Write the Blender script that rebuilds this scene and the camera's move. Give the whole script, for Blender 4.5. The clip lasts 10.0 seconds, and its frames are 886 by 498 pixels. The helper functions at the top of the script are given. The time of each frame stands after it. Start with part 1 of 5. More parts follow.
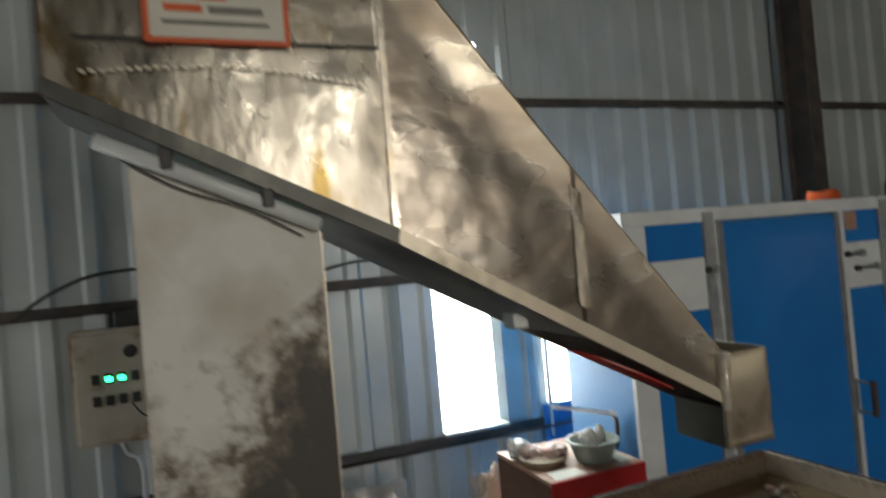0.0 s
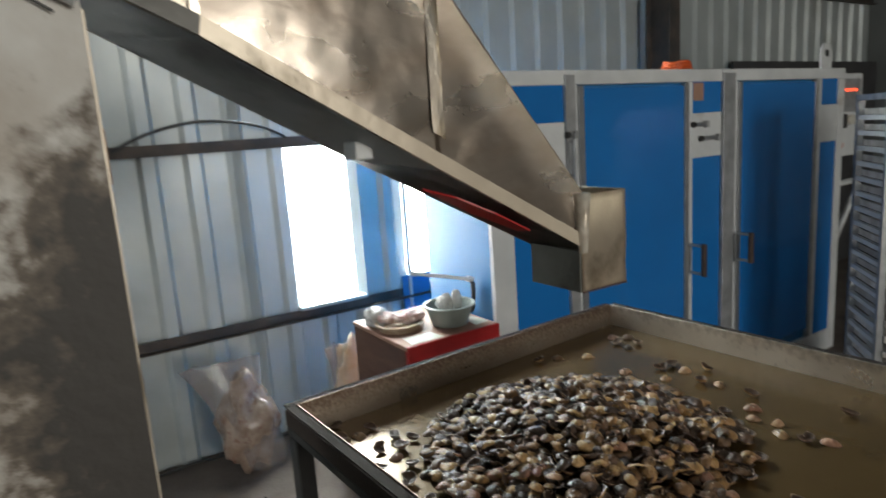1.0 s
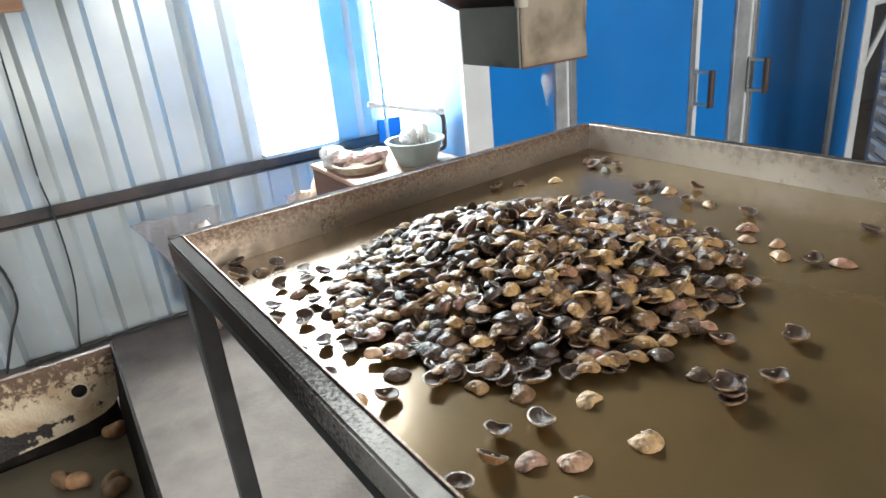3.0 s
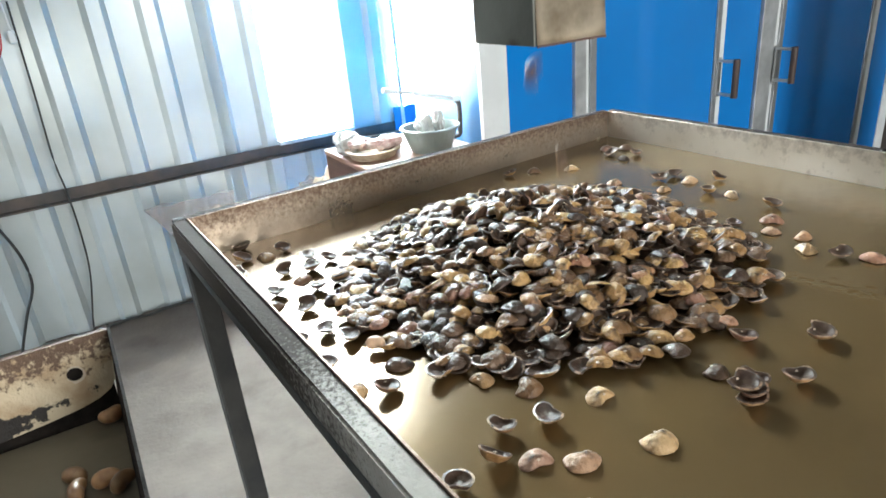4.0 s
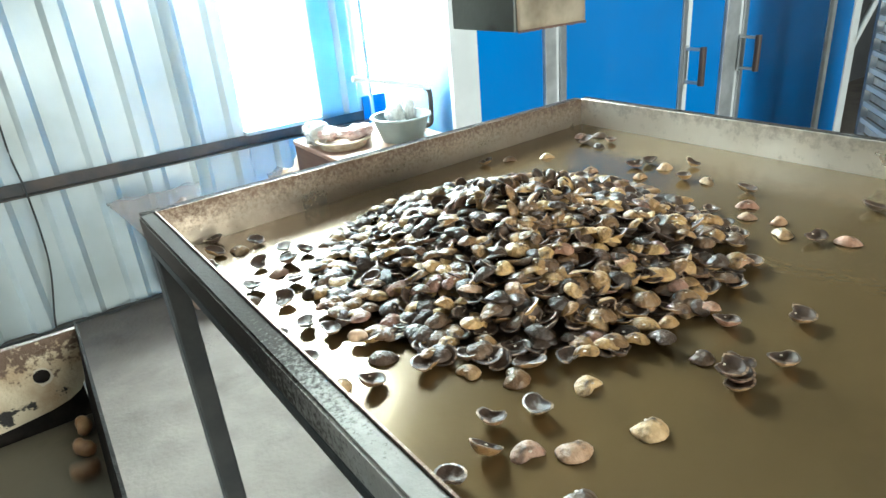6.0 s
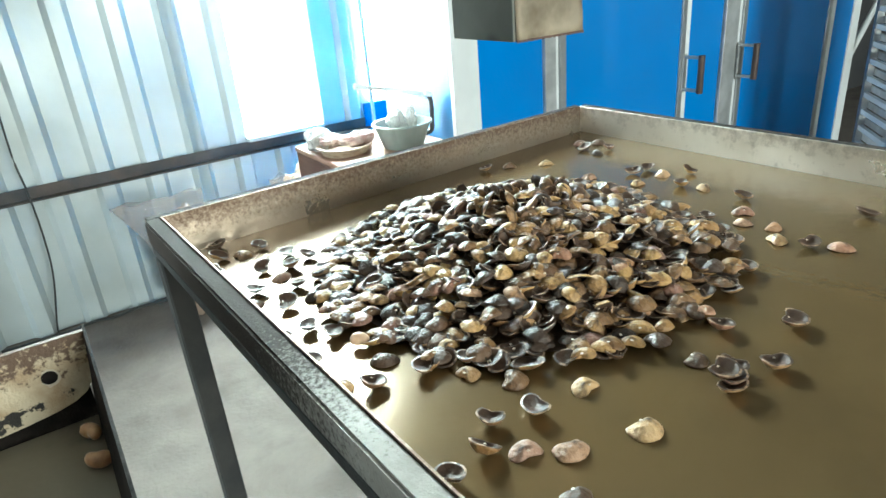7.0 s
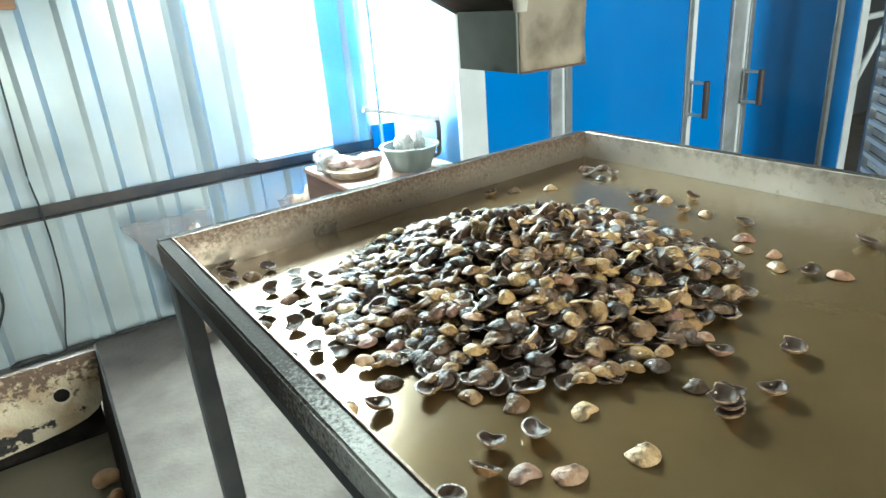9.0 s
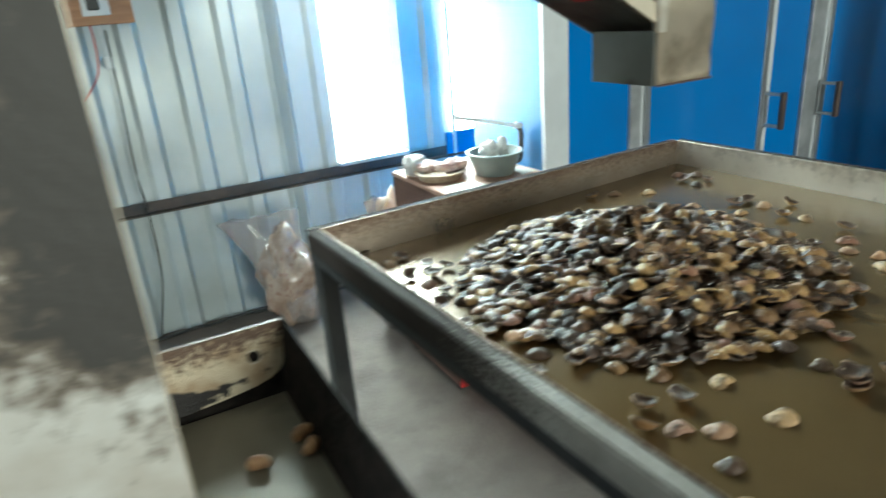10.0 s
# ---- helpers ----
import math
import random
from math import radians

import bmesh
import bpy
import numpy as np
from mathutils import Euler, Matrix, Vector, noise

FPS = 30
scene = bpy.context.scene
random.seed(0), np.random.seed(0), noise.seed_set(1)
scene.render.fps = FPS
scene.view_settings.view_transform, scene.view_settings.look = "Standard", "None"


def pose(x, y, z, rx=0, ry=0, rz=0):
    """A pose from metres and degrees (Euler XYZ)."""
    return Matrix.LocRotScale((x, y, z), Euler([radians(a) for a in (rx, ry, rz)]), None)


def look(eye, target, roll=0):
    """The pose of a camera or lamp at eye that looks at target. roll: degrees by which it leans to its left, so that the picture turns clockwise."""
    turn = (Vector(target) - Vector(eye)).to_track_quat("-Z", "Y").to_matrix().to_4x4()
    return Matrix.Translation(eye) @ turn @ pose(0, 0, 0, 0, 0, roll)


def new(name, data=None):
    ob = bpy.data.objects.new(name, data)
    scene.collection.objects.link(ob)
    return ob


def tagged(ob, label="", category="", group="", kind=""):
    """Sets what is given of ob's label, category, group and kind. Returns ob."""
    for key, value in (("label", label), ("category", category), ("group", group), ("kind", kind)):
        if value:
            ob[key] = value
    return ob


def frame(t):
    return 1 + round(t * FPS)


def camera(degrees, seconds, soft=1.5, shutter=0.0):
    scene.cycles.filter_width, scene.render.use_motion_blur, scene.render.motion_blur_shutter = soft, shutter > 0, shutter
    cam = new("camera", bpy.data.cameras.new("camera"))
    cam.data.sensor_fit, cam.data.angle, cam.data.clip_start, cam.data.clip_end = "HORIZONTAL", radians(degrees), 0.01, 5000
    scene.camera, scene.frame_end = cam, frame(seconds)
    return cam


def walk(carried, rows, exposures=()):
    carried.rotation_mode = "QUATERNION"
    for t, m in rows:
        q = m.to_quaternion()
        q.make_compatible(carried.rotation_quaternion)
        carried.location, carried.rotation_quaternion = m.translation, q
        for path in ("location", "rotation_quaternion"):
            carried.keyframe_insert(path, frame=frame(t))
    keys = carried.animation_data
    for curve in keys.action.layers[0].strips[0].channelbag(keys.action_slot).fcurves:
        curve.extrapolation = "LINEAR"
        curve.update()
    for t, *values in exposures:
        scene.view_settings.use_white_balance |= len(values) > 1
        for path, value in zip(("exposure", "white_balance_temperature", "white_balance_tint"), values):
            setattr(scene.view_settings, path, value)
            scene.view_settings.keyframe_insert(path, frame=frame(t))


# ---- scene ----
cam = camera(69.8, 10.0, 1.5, 0.7)
PATH = [
    (0, (0.762, -0.253, 1.647), (1.489, 1.610, 1.676), -5.0),
    (0.2, (0.782, -0.238, 1.629), (1.568, 1.602, 1.583), -5.4),
    (0.5, (0.811, -0.212, 1.601), (1.705, 1.567, 1.406), -4.75),
    (0.8, (0.843, -0.158, 1.566), (1.852, 1.542, 1.241), -4.0),
    (1, (0.856, -0.126, 1.55), (1.916, 1.531, 1.187), -3.9),
    (1.5, (0.876, -0.06, 1.507), (2.025, 1.51, 1.046), -3.0),
    (2, (0.954, -0.011, 1.436), (2.081, 1.533, 0.849), -2.1),
    (2.5, (1.05, -0.003, 1.386), (2.063, 1.561, 0.661), -4.5),
    (4, (1.13, 0.019, 1.345), (2.022, 1.627, 0.559), -5.4),
    (4.5, (1.133, 0.031, 1.332), (2.022, 1.607, 0.48), -4.8),
    (5, (1.135, 0.033, 1.332), (2.054, 1.595, 0.486), -4.9),
    (5.5, (1.131, 0.038, 1.337), (2.075, 1.59, 0.499), -5.3),
    (6, (1.123, 0.039, 1.341), (2.089, 1.585, 0.518), -5.1),
    (7.5, (1.113, 0.019, 1.353), (2.086, 1.583, 0.575), -5.0),
    (8, (1.111, 0.017, 1.362), (2.09, 1.594, 0.618), -4.9),
    (8.5, (1.11, 0.016, 1.359), (2.089, 1.595, 0.619), -4.6),
    (9, (1.11, 0.012, 1.358), (2.08, 1.594, 0.612), -4.6),
    (9.5, (1.093, 0.004, 1.361), (2.007, 1.619, 0.616), -5.1),
    (9.8, (1.008, -0.012, 1.377), (1.889, 1.638, 0.671), -4.8),
    (10, (0.934, -0.015, 1.386), (1.791, 1.645, 0.674), -4.7),
]
EXPOSURE = [(0.0, 0.0, 7100, 6), (0.3, -0.15, 7000, 4), (0.5, -0.12, 6900, 4), (1.0, 0.52, 6800, 7), (1.5, 0.88, 6800, 10), (2.0, 1.46, 6700, 11), (2.5, 1.74, 6600, 10), (4.0, 2.09, 6350, 4),
            (5.0, 2.27, 6200, -2), (9.3, 2.22, 6100, -9), (9.7, 1.92, 6150, -7), (10.0, 1.53, 6200, -8)]
walk(cam, [(t, look(eye, target, roll)) for t, eye, target, roll in PATH], EXPOSURE)

# ---- world, sun, daylight in the openings ----
world = bpy.data.worlds.new("sky")
scene.world = world
world.use_nodes = True
wn = world.node_tree.nodes
sky = wn.new("ShaderNodeTexSky")
sky.sky_type = "NISHITA"
sky.sun_disc = False
sky.sun_elevation, sky.sun_rotation = radians(52), radians(20)
world.node_tree.links.new(sky.outputs["Color"], wn["Background"].inputs["Color"])
wn["Background"].inputs["Strength"].default_value = 0.15

sun_data = bpy.data.lights.new("sun", "SUN")
sun_data.energy, sun_data.angle, sun_data.color = 4.0, radians(0.6), (1.0, 0.95, 0.87)
sun = new("sun", sun_data)
sun.matrix_world = look((2.0, 9.0, 12.0), (1.0, 0.5, 0.0))


def window_light(name, eye, target, w, h, watts, color):
    d = bpy.data.lights.new(name, "AREA")
    d.shape, d.size, d.size_y, d.energy, d.color = "RECTANGLE", w, h, watts, color
    ob = new(name, d)
    ob.matrix_world = look(eye, target)
    return ob


window_light("window_daylight", (2.155, 3.13, 1.105), (2.155, 0.0, 1.105), 0.33, 0.82, 20, (0.88, 0.97, 1.0))
window_light("upper_window_daylight", (2.05, 3.13, 2.40), (2.05, 0.0, 2.40), 0.64, 0.94, 55, (0.88, 0.97, 1.0))
window_light("slot_daylight", (2.7525, 3.13, 1.22), (2.7525, 0.0, 1.22), 0.185, 0.95, 6, (0.88, 0.97, 1.0))
window_light("gate_daylight", (2.40, -6.42, 1.90), (2.0, 0.0, 1.5), 1.5, 2.6, 150, (1.0, 0.96, 0.9))
window_light("side_gate_daylight", (-2.9, 1.9, 1.5), (0.0, 1.5, 1.3), 1.8, 2.6, 24, (0.97, 0.98, 1.0))

# ---- materials ----


def mat(name, color, rough=0.5, metal=0.0, color2=None, scale=8.0, detail=6.0, lo=0.35, hi=0.65, bump=0.0, bscale=60.0, rough2=None,
        spots=None, spot_scale=3.0, spot_lo=0.55, spot_hi=0.7, island=0.0, obj=0.0, coat=0.0, stretch=(1, 1, 1), spec=0.5):
    """A procedural surface: two colours mixed by noise, large stains, fine relief, variation from piece to piece."""
    m = bpy.data.materials.new(name)
    m.use_nodes = True
    n, l = m.node_tree.nodes, m.node_tree.links
    b = n["Principled BSDF"]
    b.inputs["Roughness"].default_value, b.inputs["Metallic"].default_value = rough, metal
    b.inputs["Coat Weight"].default_value, b.inputs["Specular IOR Level"].default_value = coat, spec
    tc = n.new("ShaderNodeTexCoord")
    mp = n.new("ShaderNodeMapping")
    mp.inputs["Scale"].default_value = stretch
    l.new(tc.outputs["Object"], mp.inputs["Vector"])

    def ramp_noise(s, a, z, d=6.0):
        t = n.new("ShaderNodeTexNoise")
        t.inputs["Scale"].default_value, t.inputs["Detail"].default_value = s, d
        l.new(mp.outputs["Vector"], t.inputs["Vector"])
        r = n.new("ShaderNodeMapRange")
        r.inputs["From Min"].default_value, r.inputs["From Max"].default_value = a, z
        l.new(t.outputs["Fac"], r.inputs["Value"])
        return r.outputs["Result"], t.outputs["Fac"]

    fac, raw = ramp_noise(scale, lo, hi, detail)
    c2 = color2 or tuple(v * 0.8 for v in color)
    col = mix_rgba(n, l, fac, color, c2)
    if spots:
        sf, _ = ramp_noise(spot_scale, spot_lo, spot_hi, 8.0)
        col = mix_rgba(n, l, sf, col, spots)
    if island or obj:
        src = n.new("ShaderNodeNewGeometry").outputs["Random Per Island"] if island else n.new("ShaderNodeObjectInfo").outputs["Random"]
        hsv = n.new("ShaderNodeHueSaturation")
        r = n.new("ShaderNodeMapRange")
        k = island or obj
        r.inputs["To Min"].default_value, r.inputs["To Max"].default_value = 1 - k, 1 + k
        l.new(src, r.inputs["Value"])
        l.new(r.outputs["Result"], hsv.inputs["Value"])
        l.new(col, hsv.inputs["Color"])
        col = hsv.outputs["Color"]
    l.new(col, b.inputs["Base Color"])
    if rough2 is not None:
        r = n.new("ShaderNodeMapRange")
        r.inputs["To Min"].default_value, r.inputs["To Max"].default_value = rough, rough2
        l.new(fac, r.inputs["Value"])
        l.new(r.outputs["Result"], b.inputs["Roughness"])
    if bump:
        t = n.new("ShaderNodeTexNoise")
        t.inputs["Scale"].default_value, t.inputs["Detail"].default_value = bscale, 5.0
        l.new(mp.outputs["Vector"], t.inputs["Vector"])
        bp = n.new("ShaderNodeBump")
        bp.inputs["Strength"].default_value, bp.inputs["Distance"].default_value = bump, 0.01
        l.new(t.outputs["Fac"], bp.inputs["Height"])
        l.new(bp.outputs["Normal"], b.inputs["Normal"])
    return m


def mix_rgba(n, l, fac, a, z):
    x = n.new("ShaderNodeMix")
    x.data_type = "RGBA"
    l.new(fac, x.inputs[0])
    for sock, v in ((x.inputs[6], a), (x.inputs[7], z)):
        if isinstance(v, tuple):
            sock.default_value = (*v, 1)
        else:
            l.new(v, sock)
    return x.outputs[2]


def glow(name, color, strength):
    m = bpy.data.materials.new(name)
    m.use_nodes = True
    b = m.node_tree.nodes["Principled BSDF"]
    b.inputs["Base Color"].default_value = (*color, 1)
    b.inputs["Emission Color"].default_value = (*color, 1)
    b.inputs["Emission Strength"].default_value = strength
    return m


M_SHEET = mat("galvanised_sheet", (0.50, 0.54, 0.55), 0.42, 0.35, (0.40, 0.44, 0.45), 2.5, 6, 0.3, 0.7, 0.15, 20, 0.55, spots=(0.30, 0.30, 0.28), spot_scale=1.3, spot_lo=0.58, spot_hi=0.8)
M_PURLIN = mat("dark_purlin_steel", (0.045, 0.042, 0.042), 0.6, 0.2, (0.09, 0.07, 0.06), 9, bump=0.2)
M_CONCRETE = mat("concrete_floor", (0.150, 0.122, 0.105), 0.85, 0, (0.110, 0.088, 0.075), 6.0, 12, 0.34, 0.66, 0.3, 60, spots=(0.080, 0.064, 0.054), spot_scale=4.5, spot_lo=0.52, spot_hi=0.72)
M_BLUE = mat("blue_enamel", (0.008, 0.180, 0.56), 0.14, 0, (0.008, 0.148, 0.47), 2.0, 5, 0.3, 0.7, 0.05, 8, 0.26, coat=0.4)
M_LINING = mat("dusty_blue_paint", (0.012, 0.17, 0.44), 0.5, 0, (0.018, 0.16, 0.38), 5, 6, 0.3, 0.7, 0.08, 20)
M_WHITEP = mat("white_painted_steel", (0.66, 0.68, 0.70), 0.42, 0, (0.56, 0.58, 0.60), 6, 6, bump=0.08, spots=(0.38, 0.36, 0.33), spot_scale=5, spot_lo=0.62, spot_hi=0.75)
M_ALU = mat("aluminium_channel", (0.46, 0.48, 0.50), 0.34, 0.85, (0.34, 0.35, 0.37), 14, rough2=0.5)
M_DARKALU = mat("grey_channel", (0.46, 0.47, 0.49), 0.4, 0.45, (0.32, 0.33, 0.34), 14)
M_STEEL = mat("tarnished_stainless", (0.64, 0.57, 0.50), 0.22, 0.75, (0.40, 0.335, 0.28), 11.0, 14, 0.32, 0.68, 0.10, 45, 0.38, spots=(0.44, 0.35, 0.27), spot_scale=17, spot_lo=0.48, spot_hi=0.80, stretch=(0.6, 1, 1.3))
M_STEELDARK = mat("dark_chute_steel", (0.10, 0.10, 0.095), 0.45, 0.6, (0.05, 0.048, 0.045), 5, 8, bump=0.2, bscale=25, spots=(0.20, 0.19, 0.17), spot_scale=6)
M_CREAM = mat("greasy_cream_sheet", (0.68, 0.60, 0.49), 0.38, 0.25, (0.52, 0.44, 0.35), 7, 8, 0.3, 0.7, 0.2, 25, spots=(0.22, 0.17, 0.11), spot_scale=9, spot_lo=0.58, spot_hi=0.72)
M_TRAY = mat("oily_tray_steel", (0.182, 0.118, 0.052), 0.16, 0.45, (0.138, 0.087, 0.038), 3.0, 10, 0.3, 0.7, 0.03, 60, 0.27, spots=(0.105, 0.070, 0.034), spot_scale=4.0, spot_lo=0.52, spot_hi=0.78, coat=0.12)
M_TRAY.node_tree.nodes["Principled BSDF"].inputs["Coat Roughness"].default_value = 0.12
M_CRUST = mat("tarry_crusted_edge", (0.020, 0.016, 0.015), 0.85, 0.0, (0.06, 0.048, 0.045), 160, 8, 0.45, 0.62, 0.6, 260, spec=0.12)


def grade(m, axis, start, stop, noise_scale, spread, color, rough=None, soft=0.1):
    """Lays a second coat over a material, thickening along one axis with a ragged, speckled front."""
    n, l = m.node_tree.nodes, m.node_tree.links
    b = n["Principled BSDF"]
    base = b.inputs["Base Color"].links[0].from_socket
    g = n.new("ShaderNodeTexCoord")
    sep = n.new("ShaderNodeSeparateXYZ")
    l.new(g.outputs["Object"], sep.inputs[0])
    along = n.new("ShaderNodeMapRange")
    along.inputs["From Min"].default_value, along.inputs["From Max"].default_value = start, stop
    along.inputs["To Min"].default_value, along.inputs["To Max"].default_value = -0.5, 0.5
    l.new(sep.outputs[axis], along.inputs["Value"])
    t = n.new("ShaderNodeTexNoise")
    t.inputs["Scale"].default_value, t.inputs["Detail"].default_value, t.inputs["Roughness"].default_value = noise_scale, 9.0, 0.72
    l.new(g.outputs["Object"], t.inputs["Vector"])
    scaled = n.new("ShaderNodeMath")
    scaled.operation = "MULTIPLY_ADD"
    scaled.inputs[1].default_value, scaled.inputs[2].default_value = spread, -0.5 * spread
    l.new(t.outputs["Fac"], scaled.inputs[0])
    both = n.new("ShaderNodeMath")
    both.operation = "ADD"
    l.new(along.outputs["Result"], both.inputs[0])
    l.new(scaled.outputs[0], both.inputs[1])
    mr = n.new("ShaderNodeMapRange")
    mr.inputs["From Min"].default_value, mr.inputs["From Max"].default_value = -soft, soft
    l.new(both.outputs[0], mr.inputs["Value"])
    l.new(mix_rgba(n, l, mr.outputs["Result"], base, color), b.inputs["Base Color"])
    if rough is not None:
        r = n.new("ShaderNodeMapRange")
        old = b.inputs["Roughness"].links[0].from_socket if b.inputs["Roughness"].links else None
        r.inputs["To Min"].default_value, r.inputs["To Max"].default_value = b.inputs["Roughness"].default_value, rough
        if old:
            l.new(old, r.inputs["To Min"])
        l.new(mr.outputs["Result"], r.inputs["Value"])
        l.new(r.outputs["Result"], b.inputs["Roughness"])
    return m


# brown scorching thickens towards the top of the far and window-side rims; tar thickens along the near edge tube
M_RIM = grade(mat("worn_rim_steel", (0.46, 0.39, 0.32), 0.26, 0.85, (0.34, 0.27, 0.21), 9, 8, 0.35, 0.65, 0.12, 50, 0.42),
              "Z", 0.955, 1.030, 130.0, 2.1, (0.14, 0.092, 0.066), 0.6, 0.32)
M_RIMCLEAN = grade(mat("bright_rim_steel", (0.80, 0.74, 0.66), 0.26, 0.75, (0.66, 0.59, 0.51), 6, 8, 0.35, 0.65, 0.06, 30, 0.38),
                   "Z", 0.985, 1.055, 45.0, 2.0, (0.20, 0.15, 0.12), 0.5, 0.4)
M_RIMCRUST = grade(mat("crusted_edge_tube", (0.27, 0.25, 0.225), 0.62, 0.2, (0.19, 0.17, 0.15), 18, 8, 0.35, 0.65, 0.14, 230, spec=0.2),
                   "Y", 0.0, 0.34, 190.0, 2.3, (0.050, 0.040, 0.035), 0.9, 0.22)
M_FRAME = mat("dark_table_frame", (0.024, 0.025, 0.026), 0.6, 0.0, (0.044, 0.042, 0.041), 12, bump=0.15, spec=0.25)
M_MATTEBLACK = mat("matte_black", (0.010, 0.009, 0.0085), 0.75, 0, (0.024, 0.019, 0.017), 40, 8, bump=0.4, bscale=90, spec=0.04)
M_RED = mat("red_painted_steel", (0.48, 0.018, 0.02), 0.4, 0, (0.36, 0.014, 0.016), 8, bump=0.08)
M_BROWN = mat("brown_plywood_side", (0.16, 0.085, 0.06), 0.6, 0, (0.10, 0.05, 0.038), 4, stretch=(1, 1, 6))
M_TOP = mat("dusty_table_top", (0.44, 0.27, 0.20), 0.6, 0, (0.31, 0.17, 0.12), 9, bump=0.1)
M_WOOD = mat("plain_wood_board", (0.42, 0.22, 0.12), 0.6, 0, (0.30, 0.15, 0.08), 5, stretch=(1, 1, 8), bump=0.1)
M_BLACK = mat("black_rubber", (0.015, 0.015, 0.016), 0.5, 0, (0.03, 0.03, 0.03), 20)
M_IVORY = mat("ivory_enamel_box", (0.52, 0.47, 0.40), 0.5, 0, (0.42, 0.36, 0.29), 5, bump=0.08, spots=(0.20, 0.12, 0.06), spot_scale=7, spot_lo=0.56, spot_hi=0.7)
M_ROOF = mat("roof_sheet", (0.17, 0.18, 0.18), 0.7, 0.1, (0.13, 0.14, 0.14), 3)
M_OUT = mat("pale_yard_ground", (0.55, 0.52, 0.47), 0.9, 0, (0.45, 0.42, 0.38), 1.5)

M_STEELPALE = mat("pale_stained_stainless", (0.74, 0.68, 0.60), 0.18, 1.0, (0.44, 0.39, 0.33), 9.0, 14, 0.32, 0.68, 0.12, 45, 0.40, spots=(0.38, 0.26, 0.10), spot_scale=11, spot_lo=0.54, spot_hi=0.68, stretch=(1.6, 1, 0.7))
M_TARFLOOR = mat("tarry_tray_floor", (0.22, 0.19, 0.14), 0.42, 0.15, (0.17, 0.145, 0.105), 4, 8, bump=0.05, bscale=60, spots=(0.03, 0.025, 0.02), spot_scale=5, spot_lo=0.58, spot_hi=0.75)
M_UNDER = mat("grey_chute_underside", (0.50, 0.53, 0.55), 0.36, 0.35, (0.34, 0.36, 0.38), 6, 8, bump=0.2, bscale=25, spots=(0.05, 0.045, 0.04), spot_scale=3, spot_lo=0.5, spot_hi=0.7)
M_SPOUT = mat("dull_grey_spout", (0.20, 0.205, 0.19), 0.55, 0.3, (0.14, 0.14, 0.13), 8, 8, bump=0.2, bscale=40, spots=(0.05, 0.04, 0.035), spot_scale=11, spot_lo=0.58, spot_hi=0.7)
M_PALEWELD = mat("pale_smeared_weld", (0.80, 0.76, 0.69), 0.35, 0.3, (0.5, 0.43, 0.35), 30, bump=0.3, bscale=60)
M_BRIGHT = mat("bright_weld_metal", (0.82, 0.76, 0.66), 0.3, 0.3, (0.66, 0.58, 0.46), 40)
M_ORANGE = mat("orange_red_print", (0.62, 0.10, 0.02), 0.5, 0, (0.55, 0.085, 0.018), 12)
M_SIGN = mat("white_sign_face", (0.62, 0.60, 0.54), 0.5, 0, (0.54, 0.52, 0.46), 9)
M_GREYBAR = mat("grey_print", (0.16, 0.15, 0.14), 0.6, 0, (0.20, 0.19, 0.18), 20)
M_PINK = mat("pink_crumpled_plastic", (0.52, 0.32, 0.29), 0.35, 0, (0.64, 0.54, 0.50), 30, bump=0.4, bscale=50)
M_FILM = mat("clear_crumpled_film", (0.46, 0.40, 0.38), 0.10, 0, (0.34, 0.30, 0.29), 14, 8, bump=1.0, bscale=30, coat=0.5)
M_FILM.node_tree.nodes["Principled BSDF"].inputs["Alpha"].default_value = 0.45
M_FILMWHITE = mat("white_crumpled_plastic", (0.66, 0.65, 0.63), 0.25, 0, (0.46, 0.44, 0.42), 22, 8, bump=0.6, bscale=40, coat=0.3)
M_CREAMBAG = mat("cream_nuts_in_film", (0.66, 0.47, 0.30), 0.28, 0, (0.74, 0.62, 0.50), 14, 8, bump=0.6, bscale=30, coat=0.4)
M_NUTBAG = mat("nuts_seen_in_film", (0.24, 0.165, 0.125), 0.2, 0, (0.36, 0.28, 0.23), 18, 8, bump=0.6, bscale=35, coat=0.5, spots=(0.20, 0.10, 0.07), spot_scale=26)
M_TRAYALU = mat("dull_tray_aluminium", (0.62, 0.60, 0.57), 0.45, 0.3, (0.42, 0.39, 0.36), 12, rough2=0.6, obj=0.3)
M_BASIN = mat("grey_green_plastic", (0.27, 0.30, 0.28), 0.45, 0, (0.21, 0.235, 0.22), 10)
M_GRIP = mat("dark_brown_grip", (0.06, 0.03, 0.022), 0.5, 0, (0.035, 0.02, 0.015), 14)
M_BASKET = mat("brown_wicker", (0.46, 0.36, 0.26), 0.6, 0, (0.32, 0.23, 0.15), 40, stretch=(1, 1, 4), bump=0.4, bscale=90)
M_DARKSHEET = mat("dark_grey_sheet", (0.075, 0.075, 0.08), 0.6, 0.1, (0.05, 0.05, 0.055), 4)
M_LED = glow("green_led", (0.02, 0.9, 0.35), 6.0)
M_LEDRED = glow("red_led", (0.9, 0.08, 0.03), 2.0)


